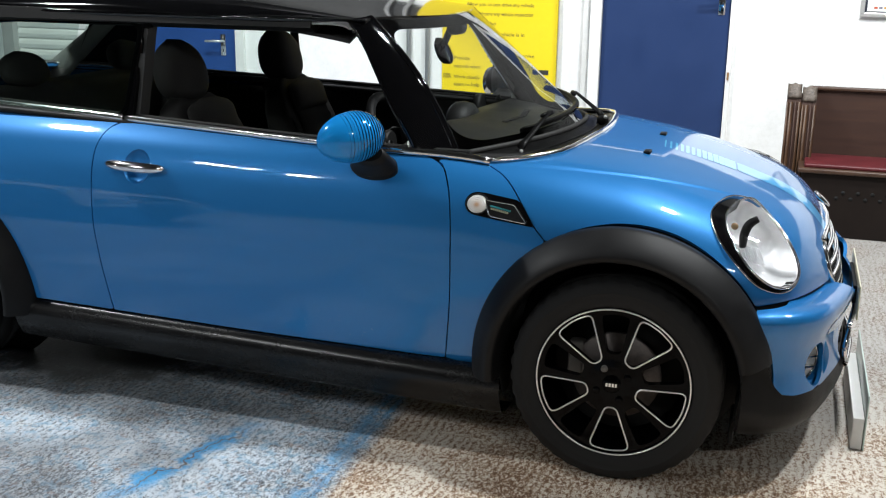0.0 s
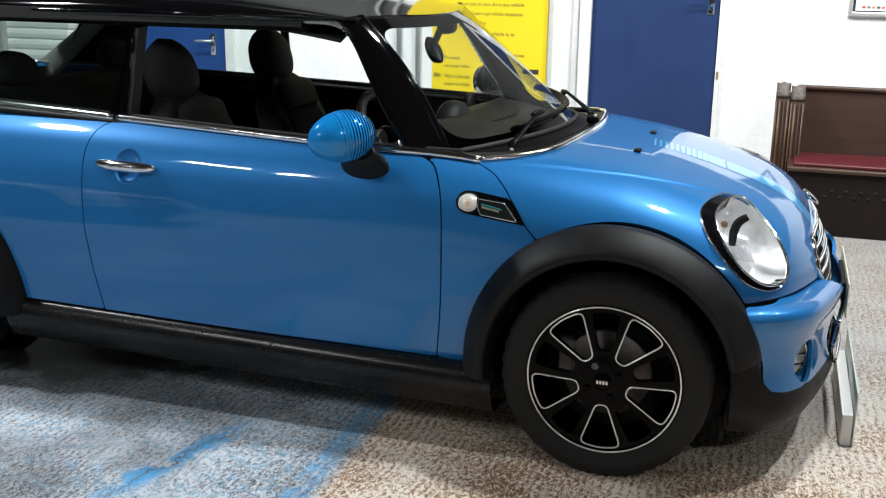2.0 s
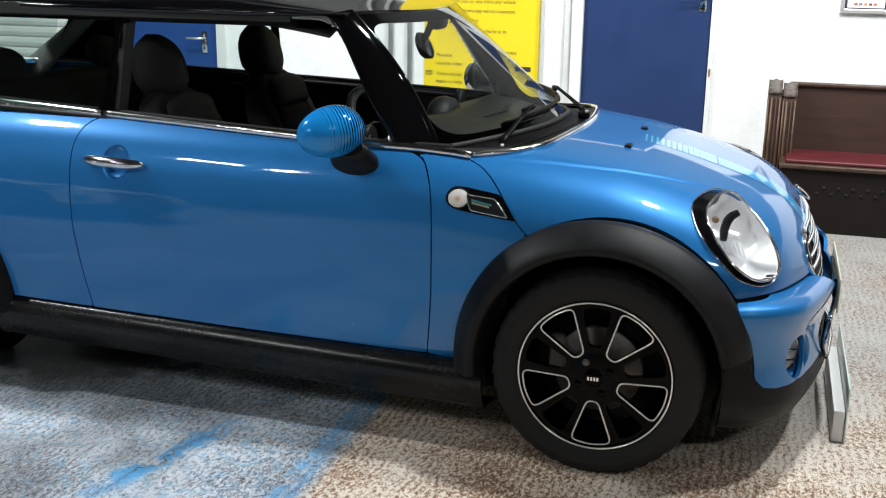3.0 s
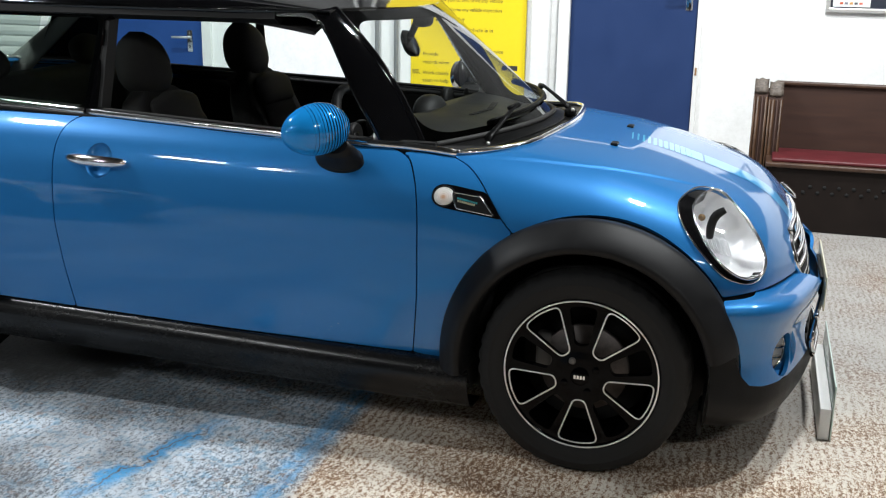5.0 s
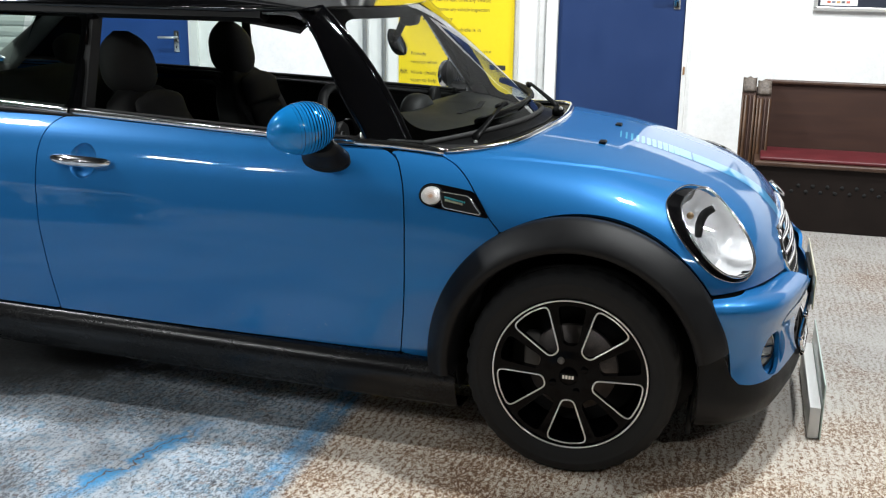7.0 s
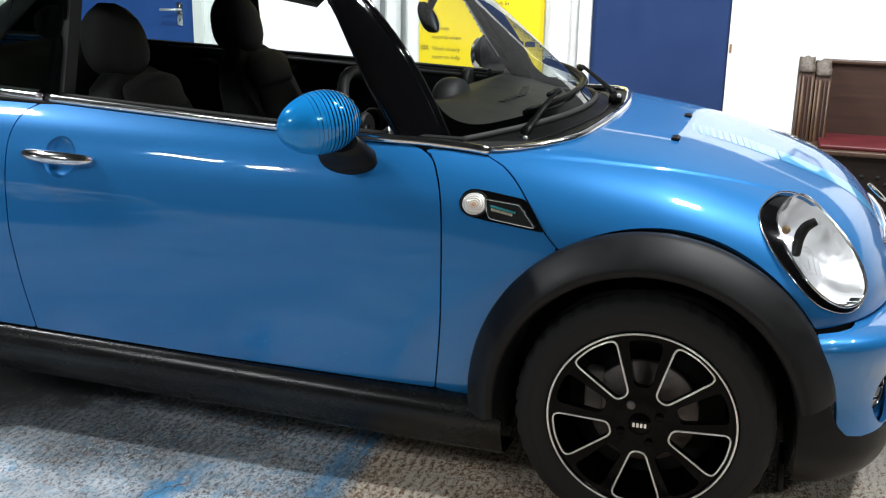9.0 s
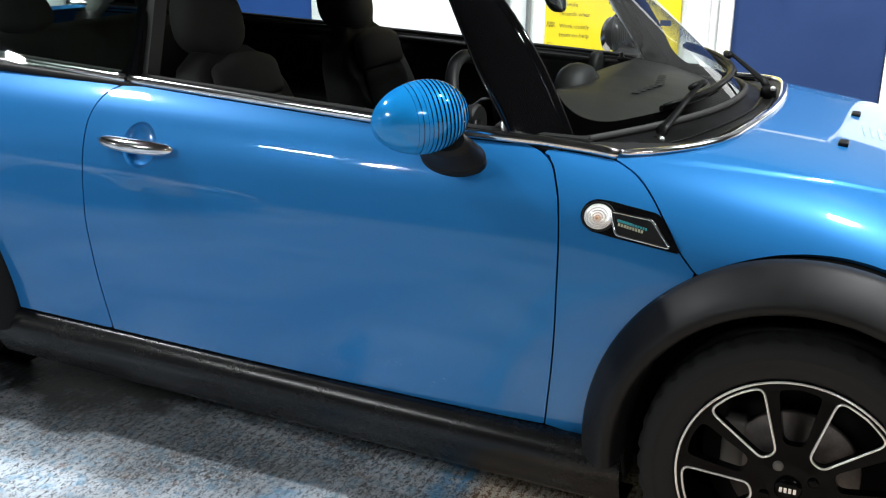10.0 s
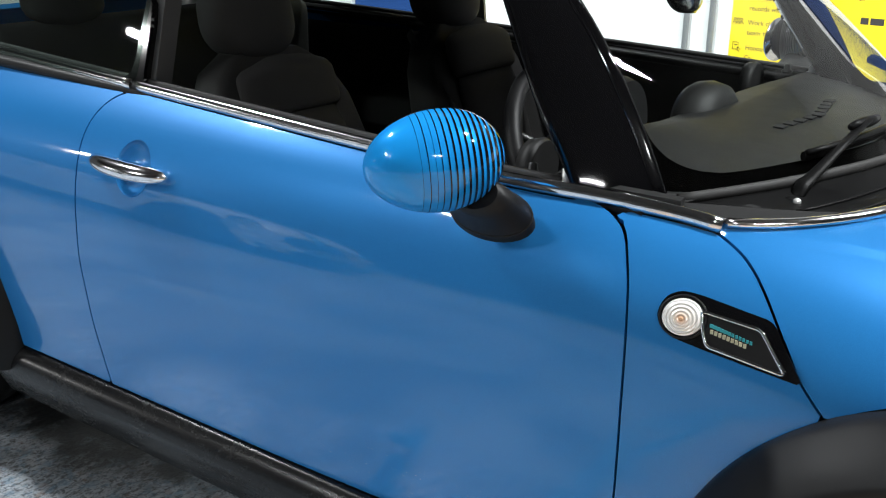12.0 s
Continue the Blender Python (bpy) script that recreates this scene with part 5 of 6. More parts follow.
M["mid_blue"] = mottled("mid_blue", (0.010, 0.055, 0.22), (0.014, 0.066, 0.26), 5, (0.4, 0.55), bump_at=0.0005, fine=120)
M["yellow"] = mottled("yellow", (0.80, 0.60, 0.01), (0.84, 0.64, 0.015), 3, (0.4, 0.5))
M["ink"] = material("ink", (0.03, 0.028, 0.025), 0.6)
M["grey_metal"] = mottled("grey_metal", (0.33, 0.33, 0.33), (0.42, 0.42, 0.41), 8, (0.4, 0.55))

# floor: worn paint over brushed concrete
M["floor"] = fm = material("floor_worn_paint", (0.4, 0.38, 0.35), 0.75)
fv = coords(fm)
fvs = coords(fm, (1, 1, 1), (0, 0, 28))
stre = node(fm, "ShaderNodeMapping", Scale=(112, 62, 1))
link(fm, fv, stre.inputs["Vector"])
streak = noise_tex(fm, 1.0, 5, 0.62, stre.outputs[0])
streak.node.inputs["Distortion"].default_value = 0.9
streak = mix(fm, 0.42, streak, noise_tex(fm, 2.6, 6, 0.7, stre.outputs[0]))
blotch = noise_tex(fm, 2.2, 5, 0.6, fv)
fine = noise_tex(fm, 70, 4, 0.65, fv)
sep = node(fm, "ShaderNodeSeparateXYZ")
link(fm, fv, sep.inputs[0])


def math_node(m, op, a, b=0.0, clamp=False):
    n = m.node_tree.nodes.new("ShaderNodeMath")
    n.operation, n.use_clamp = op, clamp
    for v, s in ((a, n.inputs[0]), (b, n.inputs[1])):
        if isinstance(v, (int, float)):
            s.default_value = v
        else:
            link(m, v, s)
    return n.outputs[0]


grime = ramp(fm, noise_tex(fm, 1.7, 5, 0.65, fv), [(0.42, 0.0), (0.62, 0.75)])
# brushed ridges along the bay line, 26 mm apart, wandering a little
wander = math_node(fm, "MULTIPLY", math_node(fm, "SUBTRACT", noise_tex(fm, 11, 3, 0.55, fv), 0.5), 13.0)
ridge = math_node(fm, "SINE", math_node(fm, "ADD", math_node(fm, "MULTIPLY", sep.outputs["X"], 235.0), wander))
ridge = math_node(fm, "MULTIPLY", ridge, ramp(fm, noise_tex(fm, 4.3, 3, 0.5, fv), [(0.42, 0.2), (0.6, 1.0)]))
worn = math_node(fm, "ADD", math_node(fm, "ADD", streak, math_node(fm, "MULTIPLY", ridge, 0.032)), math_node(fm, "MULTIPLY", math_node(fm, "SUBTRACT", blotch, 0.5), 0.28))
edge = math_node(fm, "ADD", sep.outputs["X"], math_node(fm, "MULTIPLY", math_node(fm, "SUBTRACT", fine, 0.5), 0.05))
tan_side = math_node(fm, "MULTIPLY", math_node(fm, "ADD", edge, 0.76), 25.0, True)
near_edge = math_node(fm, "MULTIPLY", math_node(fm, "SUBTRACT", 0.040, math_node(fm, "ABSOLUTE", math_node(fm, "ADD", edge, 0.815))), 22.0, True)
line_edge = math_node(fm, "MULTIPLY", math_node(fm, "SUBTRACT", 0.012, math_node(fm, "ABSOLUTE", math_node(fm, "ADD", edge, 0.775))), 160.0, True)
across = math_node(fm, "ADD", math_node(fm, "MULTIPLY", math_node(fm, "ADD", sep.outputs["X"], 1.215), 0.97), math_node(fm, "MULTIPLY", math_node(fm, "ADD", sep.outputs["Y"], 1.06), -0.25))
wob = math_node(fm, "ADD", across, math_node(fm, "MULTIPLY", math_node(fm, "SUBTRACT", noise_tex(fm, 9, 4, 0.6, fv), 0.5), 0.20))
crack = math_node(fm, "MULTIPLY", math_node(fm, "SUBTRACT", 0.055, math_node(fm, "ABSOLUTE", wob)), 24.0, True)
crack_line = math_node(fm, "MULTIPLY", math_node(fm, "SUBTRACT", 0.006, math_node(fm, "ABSOLUTE", wob)), 300.0, True)
in_reach = math_node(fm, "MULTIPLY", math_node(fm, "SUBTRACT", 0.36, math_node(fm, "ABSOLUTE", math_node(fm, "ADD", sep.outputs["Y"], 1.12))), 4.0, True)
grey = ramp(fm, worn, [(0.405, (0.08, 0.07, 0.065)), (0.455, (0.19, 0.19, 0.195)), (0.49, (0.42, 0.45, 0.48)), (0.525, (0.70, 0.735, 0.77))])
rust = ramp(fm, noise_tex(fm, 17, 5, 0.7, fv), [(0.57, 0.0), (0.65, 1.0)])
grey = mix(fm, math_node(fm, "MULTIPLY", rust, 0.6), grey, (0.36, 0.20, 0.12))
tint = ramp(fm, noise_tex(fm, 24, 4, 0.7, fvs), [(0.51, 0.0), (0.60, 0.55)])
grey = mix(fm, tint, grey, (0.22, 0.42, 0.58))
tan = ramp(fm, worn, [(0.42, (0.16, 0.085, 0.045)), (0.465, (0.34, 0.20, 0.115)), (0.495, (0.56, 0.44, 0.32)), (0.53, (0.80, 0.73, 0.63))])
grey2 = ramp(fm, worn, [(0.40, (0.14, 0.10, 0.08)), (0.45, (0.24, 0.205, 0.18)), (0.49, (0.31, 0.295, 0.275)), (0.55, (0.37, 0.355, 0.335))])
to_grey = math_node(fm, "ADD", math_node(fm, "MULTIPLY", math_node(fm, "ADD", sep.outputs["Y"], 0.75), 0.9, True), math_node(fm, "MULTIPLY", math_node(fm, "SUBTRACT", blotch, 0.5), 1.2), True)
tan = mix(fm, to_grey, tan, grey2)
blue = ramp(fm, noise_tex(fm, 9, 5, 0.75, fv), [(0.38, 0.0), (0.48, 1.0)])
bl2 = ramp(fm, streak, [(0.40, 0.0), (0.46, 1.0)])
spread = math_node(fm, "ADD", math_node(fm, "MULTIPLY", math_node(fm, "MULTIPLY", crack, in_reach), 1.2), math_node(fm, "ADD", math_node(fm, "MULTIPLY", near_edge, 0.8), 0.10), True)
blue_at = math_node(fm, "ADD", math_node(fm, "MULTIPLY", math_node(fm, "MULTIPLY", spread, blue), bl2), math_node(fm, "MULTIPLY", line_edge, math_node(fm, "MULTIPLY", math_node(fm, "MULTIPLY", bl2, bl2), ramp(fm, blotch, [(0.40, 0.25), (0.55, 0.9)]))), True)
base = mix(fm, tan_side, mix(fm, blue_at, grey, (0.08, 0.42, 0.80)), tan)
base = mix(fm, math_node(fm, "MULTIPLY", crack_line, in_reach), base, (0.17, 0.095, 0.06))
grime = math_node(fm, "MULTIPLY", grime, math_node(fm, "SUBTRACT", 1.0, math_node(fm, "MULTIPLY", tan_side, 0.75)))
base = mix(fm, grime, base, mix(fm, 0.7, base, (0.11, 0.095, 0.085)))
# black oil stain beside the rear wheel, with under-car shade painted into it
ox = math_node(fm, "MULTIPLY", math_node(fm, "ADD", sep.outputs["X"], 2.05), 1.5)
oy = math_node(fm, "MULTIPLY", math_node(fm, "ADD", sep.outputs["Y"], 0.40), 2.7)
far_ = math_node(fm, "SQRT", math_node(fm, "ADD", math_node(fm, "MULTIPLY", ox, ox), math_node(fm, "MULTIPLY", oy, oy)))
oil_shade = ramp(fm, math_node(fm, "ADD", far_, math_node(fm, "MULTIPLY", math_node(fm, "SUBTRACT", noise_tex(fm, 8, 6, 0.7, fv), 0.5), 1.5)), [(0.62, 0.92), (1.0, 0.0)])
base = mix(fm, oil_shade, base, (0.012, 0.011, 0.010))
# the car's shade painted alongside the sill, with some dirt in it
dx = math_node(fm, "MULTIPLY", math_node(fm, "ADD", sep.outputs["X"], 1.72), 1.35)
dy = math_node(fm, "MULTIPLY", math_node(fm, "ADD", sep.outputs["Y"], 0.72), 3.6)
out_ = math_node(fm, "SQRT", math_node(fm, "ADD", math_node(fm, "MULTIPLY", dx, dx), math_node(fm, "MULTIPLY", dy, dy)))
shade_dirt = ramp(fm, math_node(fm, "ADD", out_, math_node(fm, "MULTIPLY", math_node(fm, "SUBTRACT", noise_tex(fm, 6, 6, 0.7, fv), 0.5), 1.3)), [(0.45, 0.55), (0.95, 0.0)])
base = mix(fm, shade_dirt, base, (0.055, 0.056, 0.054))
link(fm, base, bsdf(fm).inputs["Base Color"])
link(fm, mix(fm, oil_shade, ramp(fm, worn, [(0.4, 0.85), (0.6, 0.55)]), (0.45, 0.45, 0.45)), bsdf(fm).inputs["Roughness"])
bump(fm, worn, 0.5, 0.004)
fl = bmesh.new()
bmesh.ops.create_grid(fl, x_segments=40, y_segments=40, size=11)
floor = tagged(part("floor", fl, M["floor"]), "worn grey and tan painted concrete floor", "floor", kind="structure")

# back wall with two door openings
DOOR1 = (-0.814, 0.001)
DOOR2 = (-4.456, -3.508)
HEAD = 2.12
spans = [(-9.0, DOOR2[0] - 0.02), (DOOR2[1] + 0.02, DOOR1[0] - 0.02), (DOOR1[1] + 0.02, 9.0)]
wb, wu = bmesh.new(), bmesh.new()
# above this the unseen wall is coloured dark, so the car mirrors less white
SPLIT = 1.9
for a, b in spans:
    box((b - a, 0.25, SPLIT), ((a + b) / 2, WALL_Y + 0.125, SPLIT / 2), 0, bm=wb)
tagged(part("wall_back", wb, M["wall_white"]), "rough white painted masonry wall", "wall", kind="structure")
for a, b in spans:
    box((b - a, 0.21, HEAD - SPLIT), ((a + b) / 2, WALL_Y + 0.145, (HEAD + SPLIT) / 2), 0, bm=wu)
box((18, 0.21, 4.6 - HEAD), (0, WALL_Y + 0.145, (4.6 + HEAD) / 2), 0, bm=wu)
tagged(part("wall_upper", wu, M["wall_grey"]), "unseen upper wall, coloured dark to keep reflections dark", "wall", kind="structure")
# unseen walls close the room; their dark colour keeps side reflections low
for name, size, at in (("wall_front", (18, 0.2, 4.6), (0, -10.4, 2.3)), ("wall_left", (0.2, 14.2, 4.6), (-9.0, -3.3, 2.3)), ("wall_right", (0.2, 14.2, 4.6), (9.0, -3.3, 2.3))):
    tagged(part(name, box(size, at, 0), M["wall_grey"]), "unseen grey wall, coloured dark to keep reflections dark", "wall", kind="structure")
# unseen ceiling; its lack of light is put into the near-black colour
tagged(part("ceiling", box((18.2, 14.4, 0.2), (0, -3.3, 4.7), 0), mottled("ceiling_dark", (0.02, 0.02, 0.021), (0.035, 0.035, 0.035), 3, (0.7, 0.9))), "dark unlit ceiling", "ceiling", kind="structure")


def flush_door(name, x0, x1, label, handle_x, handle_z, lever):
    d = tagged(new(name), label, "door", kind="structure")
    part("leaf", box((x1 - x0 - 0.006, 0.044, HEAD - 0.012), ((x0 + x1) / 2, WALL_Y + 0.032, HEAD / 2), 0.002), M["blue_door" if name == "door_1" else "mid_blue"], d, "dark blue painted flush door leaf")
    for a, b in ((x0 - 0.075, x0), (x1, x1 + 0.03 if name == "door_1" else x1 + 0.075)):
        part("door_frame", box((b - a, 0.07, HEAD + 0.06), ((a + b) / 2, WALL_Y + 0.012, (HEAD + 0.06) / 2), 0.004), M["plain_white"], d, "white painted door frame")
    part("door_frame", box((x1 - x0 + 0.1, 0.07, 0.07), ((x0 + x1) / 2, WALL_Y + 0.012, HEAD + 0.036), 0.004), M["plain_white"], d, "white painted door frame")
    h = part("lock_plate", softened(box((0.042, 0.006, 0.155), (handle_x, WALL_Y + 0.006, handle_z + 0.02), 0.003)), M["chrome"], d, "steel lock plate with lever")
    part("lever", softened(tube([(handle_x, WALL_Y, handle_z + 0.05), (handle_x, WALL_Y - 0.045, handle_z + 0.05), (handle_x + 0.03 * lever, WALL_Y - 0.05, handle_z + 0.05), (handle_x + 0.12 * lever, WALL_Y - 0.048, handle_z + 0.048)], 0.0085, 10)), M["satin_silver"], h)
    part("keyhole", box((0.006, 0.004, 0.02), (handle_x, WALL_Y + 0.002, handle_z - 0.02), 0.001), M["dark_void"], h)
    return d


flush_door("door_1", *DOOR1, "dark blue flush door with steel lever lock", -0.056, 1.215, -1)
flush_door("door_2", *DOOR2, "mid blue flush door with steel lever handle", -3.62, 0.82, -1)
part("strike_mark", box((0.012, 0.004, 0.05), (0.015, WALL_Y - 0.0265, 0.778), 0.001), mottled("bare_wood", (0.25, 0.13, 0.05), (0.35, 0.2, 0.1), 60), bpy.data.objects["door_1"])
# boxed pier between the poster and the door
tagged(part("wall_pier", softened(box((0.122, 0.09, 2.55), (-0.995, WALL_Y - 0.045, 1.275), 0.012, 3)), M["wall_white"]), "rough white plastered boxed pier", "pier", kind="structure")

# poster
poster = thing("poster", "yellow printed wall poster with dark text", "poster", (-1.506, WALL_Y - 0.006, 0.03))
poster.scale = (1.066, 1, 1.066)
part("sheet", box((0.755, 0.008, 2.4), (0, 0, 1.15), 0.001), M["yellow"], poster)
for text, x, z in (("Allow you to test drive any vehicle", -1.697, 1.072), ("Welcome any vehicle inspection", -1.64, 1.014), ("you buy", -1.588, 0.955), ("vehicle is in", -1.478, 0.889), ("Provide", -1.775, 0.731), ("service", -1.335, 0.760), ("records when", -1.775, 0.679), ("Work closely", -1.775, 0.611), ("team to help", -1.775, 0.563), ("Honour the", -1.775, 0.490), ("Co", -1.775, 0.443)):
    words(text, 0.034, M["ink"], poster, (x + 1.48, -0.0045, z), 0.0004, width=(0.0145 if x < -1.76 else 0.0126) * len(text))
def icon_line(pts, closed=False):
    part("icon", tube([(x + 1.48, -0.005, z) for x, z in pts], 0.0016, 5, closed), M["ink"], poster)


for z in (0.745, 0.490):
    icon_line([(-1.838, z), (-1.812, z), (-1.812, z + 0.034), (-1.838, z + 0.034)], True)
    icon_line([(-1.832, z + 0.020), (-1.818, z + 0.020)])
    icon_line([(-1.820, z + 0.002), (-1.806, z - 0.010), (-1.800, z + 0.004), (-1.812, z + 0.010)], True)
for dx in (-0.016, 0.0, 0.016):
    icon_line([(-1.823 + dx + 0.006 * math.cos(a), 0.634 + 0.006 * math.sin(a)) for a in np.linspace(0, 2 * math.pi, 9)[:-1]], True)
    icon_line([(-1.823 + dx + 0.011 * math.cos(a), 0.611 + 0.012 * math.sin(a)) for a in np.linspace(0, math.pi, 6)])
for x, w_ in ((-1.235, 0.035), (-1.18, 0.06)):
    part("bar", box((w_, 0.001, 0.03), (x + 1.48, -0.0048, 0.672), 0), M["ink"], poster)
# roller shutter beside the far door
shutter = thing("roller_shutter", "closed white ribbed roller shutter in the wall", "shutter", (-5.03, WALL_Y - 0.01, 0))
shutter.scale = (1.066, 1, 1.066)
part("guide_rail", box((0.10, 0.08, 2.6), (-0.42, -0.03, 1.3), 0.004), M["grey_metal"], shutter, "grey steel guide rail")
slat_me = None
for k in range(32):
    prof = [(-0.0, 0.0), (-0.012, 0.012), (-0.018, 0.036), (-0.012, 0.060), (0.0, 0.074), (0.004, 0.036)]
    if slat_me is None:
        bm_ = loft([[(x, y, z) for y, z in prof] for x in (-0.37, 0.37)], smooth=False)
        sl_ = part("slat", bm_, M["plain_white"], shutter)
        slat_me = sl_.data
    else:
        sl_ = new("slat", slat_me)
        sl_.parent = shutter
    sl_.location = (0, 0, 0.02 + 0.076 * k)
# conduits
for x in (-2.151, -2.012):
    c = thing("conduit", "grey painted vertical conduit on the wall", "pipe", (x, WALL_Y - 0.02, 0))
    part("pipe", tube([(0, 0, 0.0), (0, 0, 4.5)], 0.016, 12), M["grey_metal"], c)

# framed notice
nt_ = thing("framed_notice", "silver-framed notice with a pale paper strip", "picture", (1.05, WALL_Y - 0.012, 1.525))
nt_.scale = (1.066, 1, 1.066)
part("backing", box((0.50, 0.012, 0.64), (0, 0, 0), 0.001), material("notice_dark", (0.03, 0.035, 0.05), 0.3), nt_)
for sz, at in (((0.54, 0.024, 0.025), (0, 0, -0.32)), ((0.54, 0.024, 0.025), (0, 0, 0.32)), ((0.025, 0.024, 0.64), (-0.26, 0, 0)), ((0.025, 0.024, 0.64), (0.26, 0, 0))):
    part("frame", box(sz, at, 0.004), M["satin_silver"], nt_)
part("paper", box((0.20, 0.002, 0.13), (-0.135, -0.008, -0.235), 0), M["plain_white"], nt_)
for k, col in enumerate(((0.5, 0.1, 0.05), (0.2, 0.2, 0.25), (0.55, 0.3, 0.1), (0.1, 0.1, 0.12), (0.6, 0.15, 0.1))):
    part("picture_bar", box((0.018, 0.002, 0.012), (-0.19 + 0.026 * k, -0.0095, -0.28), 0), material("print", col, 0.6), nt_)

# bench
M["dark_wood"] = dw = material("dark_wood", (0.09, 0.04, 0.025), 0.4)
dv = coords(dw, (2.2, 30, 30))
dn = noise_tex(dw, 1.5, 6, 0.6, dv)
link(dw, ramp(dw, dn, [(0.25, (0.027, 0.0095, 0.005)), (0.55, (0.040, 0.0150, 0.008)), (0.80, (0.055, 0.023, 0.012))]), bsdf(dw).inputs["Base Color"])
link(dw, ramp(dw, dn, [(0.3, 0.6), (0.7, 0.78)]), bsdf(dw).inputs["Roughness"])
bench = thing("bench", "old dark wooden settle with red seat pad", "bench", (0.055, 0.284, 0))
bench.scale = (1.075, 1.03, 1.075)
BX0, BX1 = 0.42, 2.1
part("back_panel", box((BX1 - BX0, 0.03, 0.50), ((BX0 + BX1) / 2, 2.53, 0.47), 0.004), M["dark_wood"], bench)
part("top_rail", softened(box((BX1 - BX0, 0.05, 0.022), ((BX0 + BX1) / 2, 2.525, 0.728), 0.008, 3)), mottled("worn_wood", (0.03, 0.013, 0.008), (0.085, 0.044, 0.025), 9, (0.35, 0.5)), bench, "worn pale top rail")
M["bead_wood"] = mottled("bead_wood", (0.028, 0.011, 0.005), (0.10, 0.048, 0.02), 14, (0.4, 0.6))
M["scuffed_wood"] = mottled("scuffed_wood", (0.022, 0.012, 0.008), (0.20, 0.165, 0.135), 55, (0.5, 0.7))
part("end_board", box((0.03, 0.20, 0.69), (0.387, 2.49, 0.345), 0.003), M["dark_wood"], bench)
for x, top in ((0.348, 0.742), (0.426, 0.728)):
    prof = rounded_poly([(2.36, 0.0), (2.36, top - 0.10), (2.385, top - 0.03), (2.43, top - 0.045), (2.47, top), (2.55, top), (2.60, top - 0.05), (2.60, 0.0)], 0.022, 5)
    rows = [[(x + dx, y, z) for y, z in prof] for dx in (-0.036, -0.030, 0.030, 0.036)]
    e = part("bench_end", loft(rows, smooth=False), M["dark_wood"], bench, "carved dark wooden bench end")
    for dx, r in ((-0.030, 0.007), (-0.012, 0.010), (0.010, 0.006), (0.030, 0.008)):
        part("bead", tube([(x + dx, 2.357, 0.02), (x + dx, 2.356, 0.30), (x + dx, 2.357, top - 0.075)], r, 8), M["bead_wood"] if r > 0.0065 else M["dark_wood"], e)
    cap = [(2.366, top - 0.050), (2.380, top - 0.020), (2.405, top - 0.030), (2.432, top - 0.033), (2.462, top + 0.006), (2.49, top + 0.008)]
    rows = [[(x + dx, y, z) for dx, y, z in ((-0.036, y, z), (-0.018, y - 0.002, z - 0.003), (0.0, y - 0.004, z + 0.006), (0.018, y - 0.002, z - 0.003), (0.036, y, z), (0.028, y + 0.010, z - 0.014), (-0.028, y + 0.010, z - 0.014))] for y, z in round_loop(cap, 3, False)]
    part("scuffed_top", loft(rows), M["scuffed_wood"], e, "pale scuffed carved top")
part("seat_board", softened(box((BX1 - BX0 + 0.04, 0.40, 0.024), ((BX0 + BX1) / 2, 2.31, 0.345), 0.008, 3)), bpy.data.materials["worn_wood"], bench)
part("seat_pad", softened(box((BX1 - BX0 - 0.02, 0.37, 0.022), ((BX0 + BX1) / 2, 2.33, 0.366), 0.009, 4)), mottled("red_vinyl", (0.070, 0.007, 0.010), (0.115, 0.011, 0.015), 10, (0.4, 0.55)), bench, "dull red padded seat")
db = mottled("dark_board", (0.009, 0.006, 0.005), (0.016, 0.011, 0.009), 9, (0.5, 0.7))
bsdf(db).inputs["Specular IOR Level"].default_value = 0.15
part("front_panel", box((BX1 - BX0, 0.02, 0.33), ((BX0 + BX1) / 2, 2.14, 0.168), 0.002), db, bench, "dark boarded front with round air holes")
for k in range(16):
    hole_ = lathe([(0.0, 0.0), (0.010, 0.0), (0.010, 0.004), (0, 0.004)], 12)
    hole_.transform(Matrix.Translation((0.60 + 0.0355 * 2 * (k // 2) + (0.032 if k % 2 else 0), 2.1275, 0.209 + (0.031 if k % 2 else 0))))
    part("air_hole", hole_, M["dark_void"], bench)

# white board lying before the bumper
wbd = thing("white_board", "white painted board lying on the floor before the car", "board", (0.708, -0.35, 0))
part("board", softened(box((0.034, 0.62, 0.105), (0, 0.31, 0.0525), 0.003)), M["plain_white"], wbd)
part("edge_strip", softened(box((0.005, 0.66, 0.185), (0.0215, 0.325, 0.0925), 0.0015)), material("pale_green", (0.58, 0.68, 0.63), 0.25), wbd, "thin pale green edge strip")

# ---- lamps of the room, all out of view ----
M["lamp_glow"] = lg = material("lamp_glow", (1, 1, 1), 0.5)
bsdf(lg).inputs["Emission Color"].default_value = (1.0, 0.97, 0.92, 1)
bsdf(lg).inputs["Emission Strength"].default_value = 30



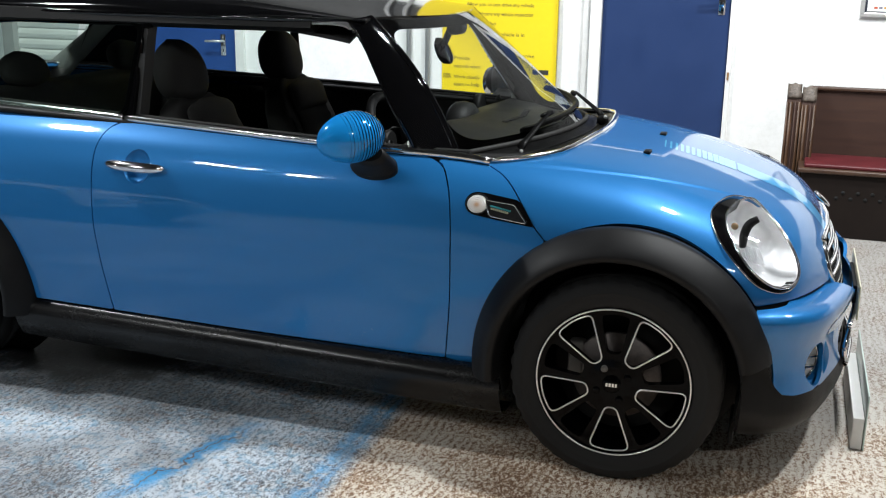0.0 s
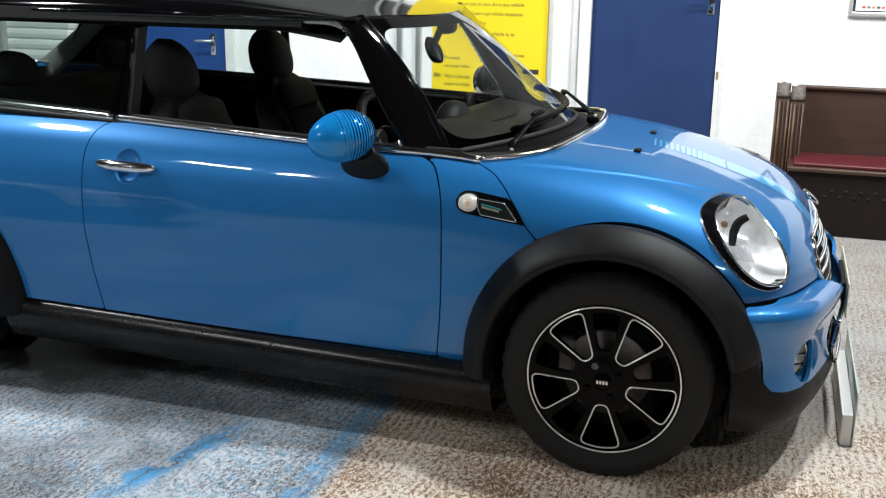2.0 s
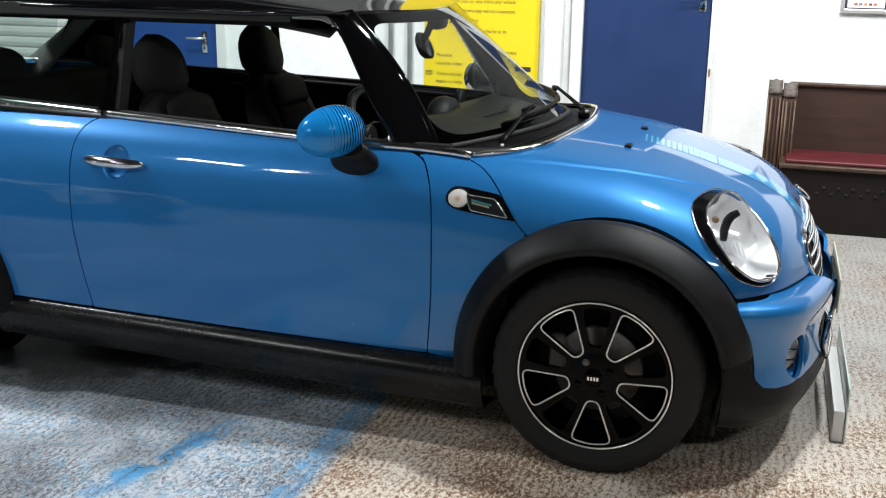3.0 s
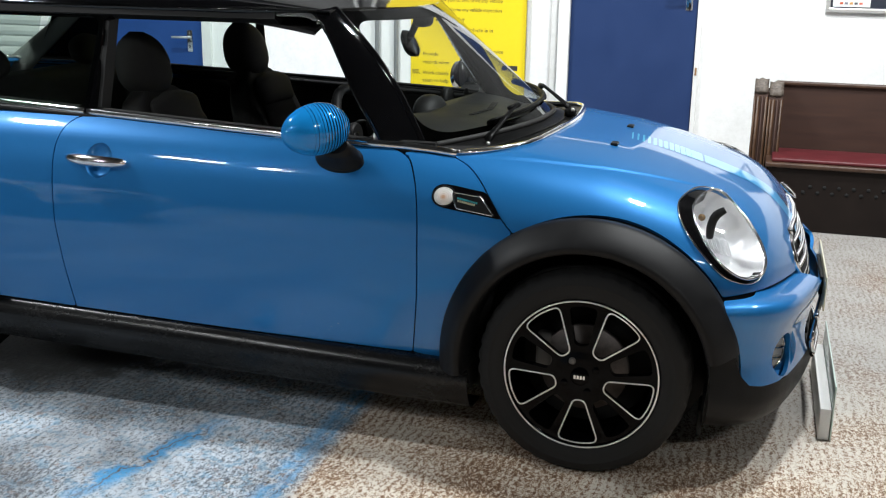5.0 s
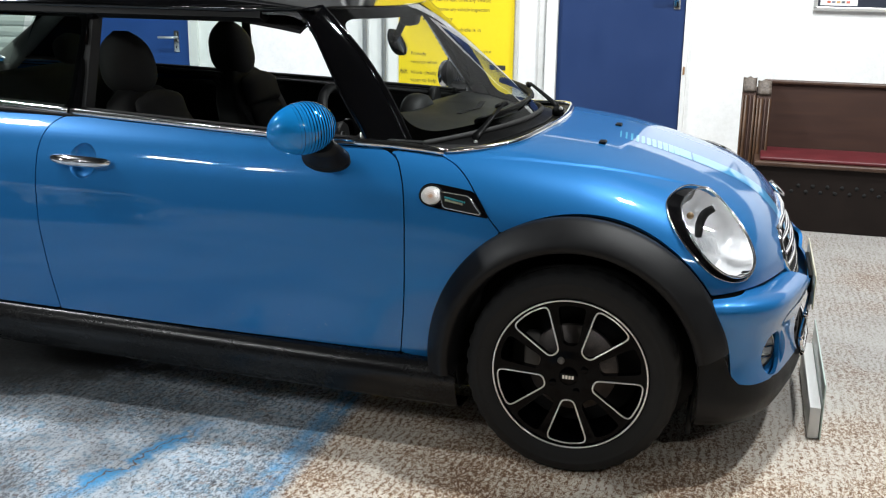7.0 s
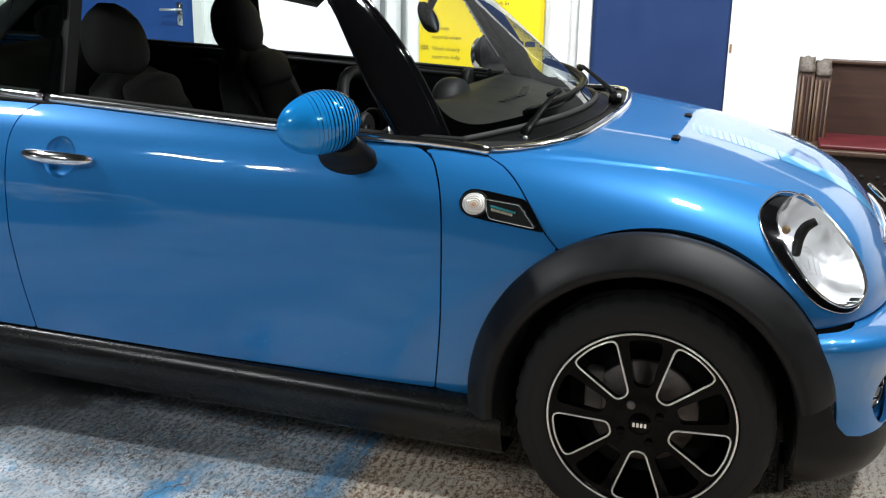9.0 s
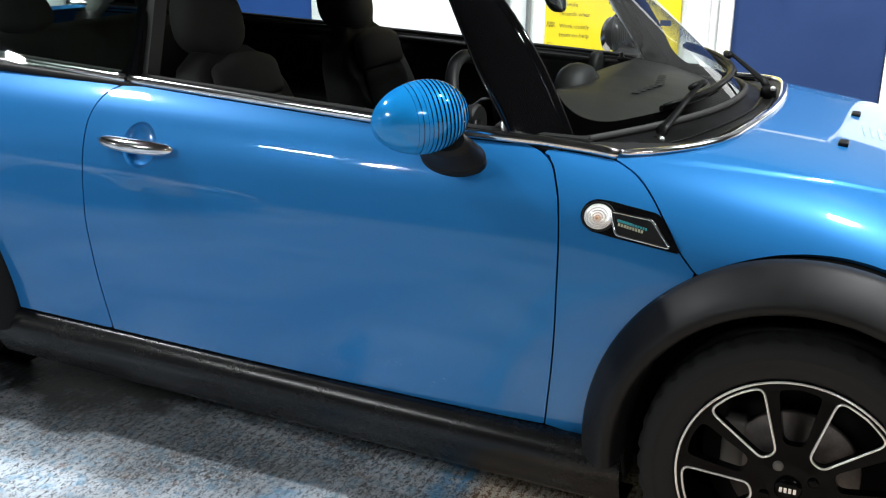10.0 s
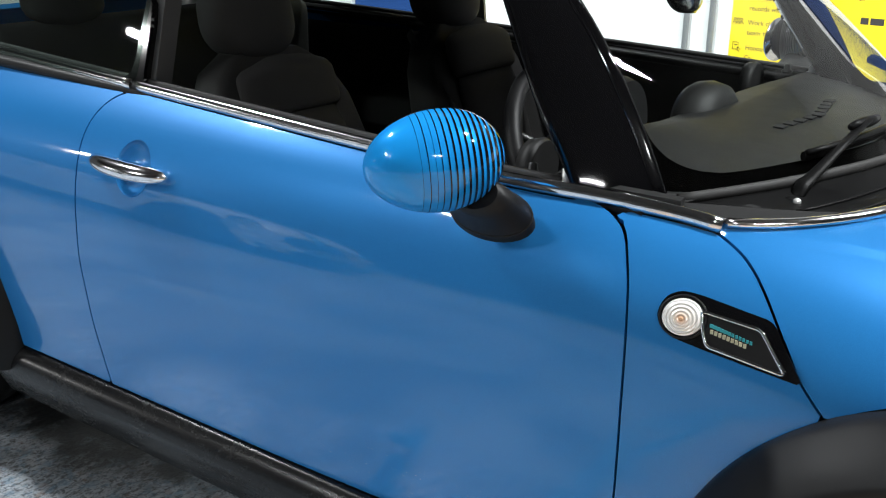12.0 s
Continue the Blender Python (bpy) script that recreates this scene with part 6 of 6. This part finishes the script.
def flood(x, y, z, power, size=(0.35, 0.25), label="ceiling flood lamp with a bright face, out of view", turn=0.0, tilt=0.0):
    t = thing("unseen_ceiling_lamp", label, "lamp", (x, y, z), "ceiling lamps", turn)
    part("housing", box((size[0] + 0.06, size[1] + 0.06, 0.07), (0, 0, 0.045), 0.01), M["grey_metal"], t).rotation_euler = (radians(tilt), 0, 0)
    part("bracket", tube([(0, 0, 0.08), (0, 0, max(4.6 - z, 0.1))], 0.015, 8), M["grey_metal"], t)
    la = bpy.data.lights.new("lamp", "AREA")
    la.shape, la.size, la.size_y, la.energy = "RECTANGLE", size[0], size[1], power
    la.color = (0.95, 0.985, 1.0)
    ob = new("lamp_light", la)
    ob.parent, ob.rotation_euler = t, (radians(tilt), 0, 0)
    return t


flood(0.85, 0.15, 4.15, 85, (0.22, 0.22))
flood(2.25, 0.37, 4.15, 75, (0.24, 0.24))
flood(-4.28, -0.98, 4.1, 92, (0.28, 0.28))
flood(-4.3, -5.5, 4.0, 58, (0.9, 0.12), "long ceiling strip lamp, out of view", -43)
flood(-3.5, -6.0, 3.7, 48, (0.22, 0.22))
# fill strip, added to light the near side of the car
flood(3.2, -5.6, 4.2, 90, (1.5, 0.3), "long ceiling strip lamp, out of view", 20)
# two more floods added above the view, tilted to brighten the back wall
flood(-2.6, 1.3, 4.3, 112, (0.34, 0.26), tilt=62)
flood(0.9, 1.3, 4.3, 108, (0.34, 0.26), tilt=62)
wl = thing("wall_lamp", "bright flood lamp on the side wall", "lamp", (-8.86, -6.1, 2.45))
part("housing", box((0.06, 0.28, 0.16), (-0.01, 0, 0), 0.01), M["grey_metal"], wl)
wa = bpy.data.lights.new("lamp", "AREA")
wa.shape, wa.size, wa.size_y, wa.energy = "RECTANGLE", 0.08, 0.22, 24
wlo = new("lamp_light", wa)
wlo.location, wlo.rotation_euler, wlo.parent = (0.03, 0, 0), (0, radians(-90), 0), wl

# another car, parked alongside
M["white_paint"] = material("white_paint", (0.72, 0.73, 0.74), 0.35, 0.0, 1.0)
other = copy_thing(car, pose(-4.3, -4.3, 0, 0, 0, 4))
tagged(other, "white small hatchback car with black roof, parked alongside", "car")
for o in other.children_recursive:
    if o.type == "MESH" and o.material_slots and o.material_slots[0].material == M["blue_paint"]:
        o.material_slots[0].link = "OBJECT"
        o.material_slots[0].material = M["white_paint"]
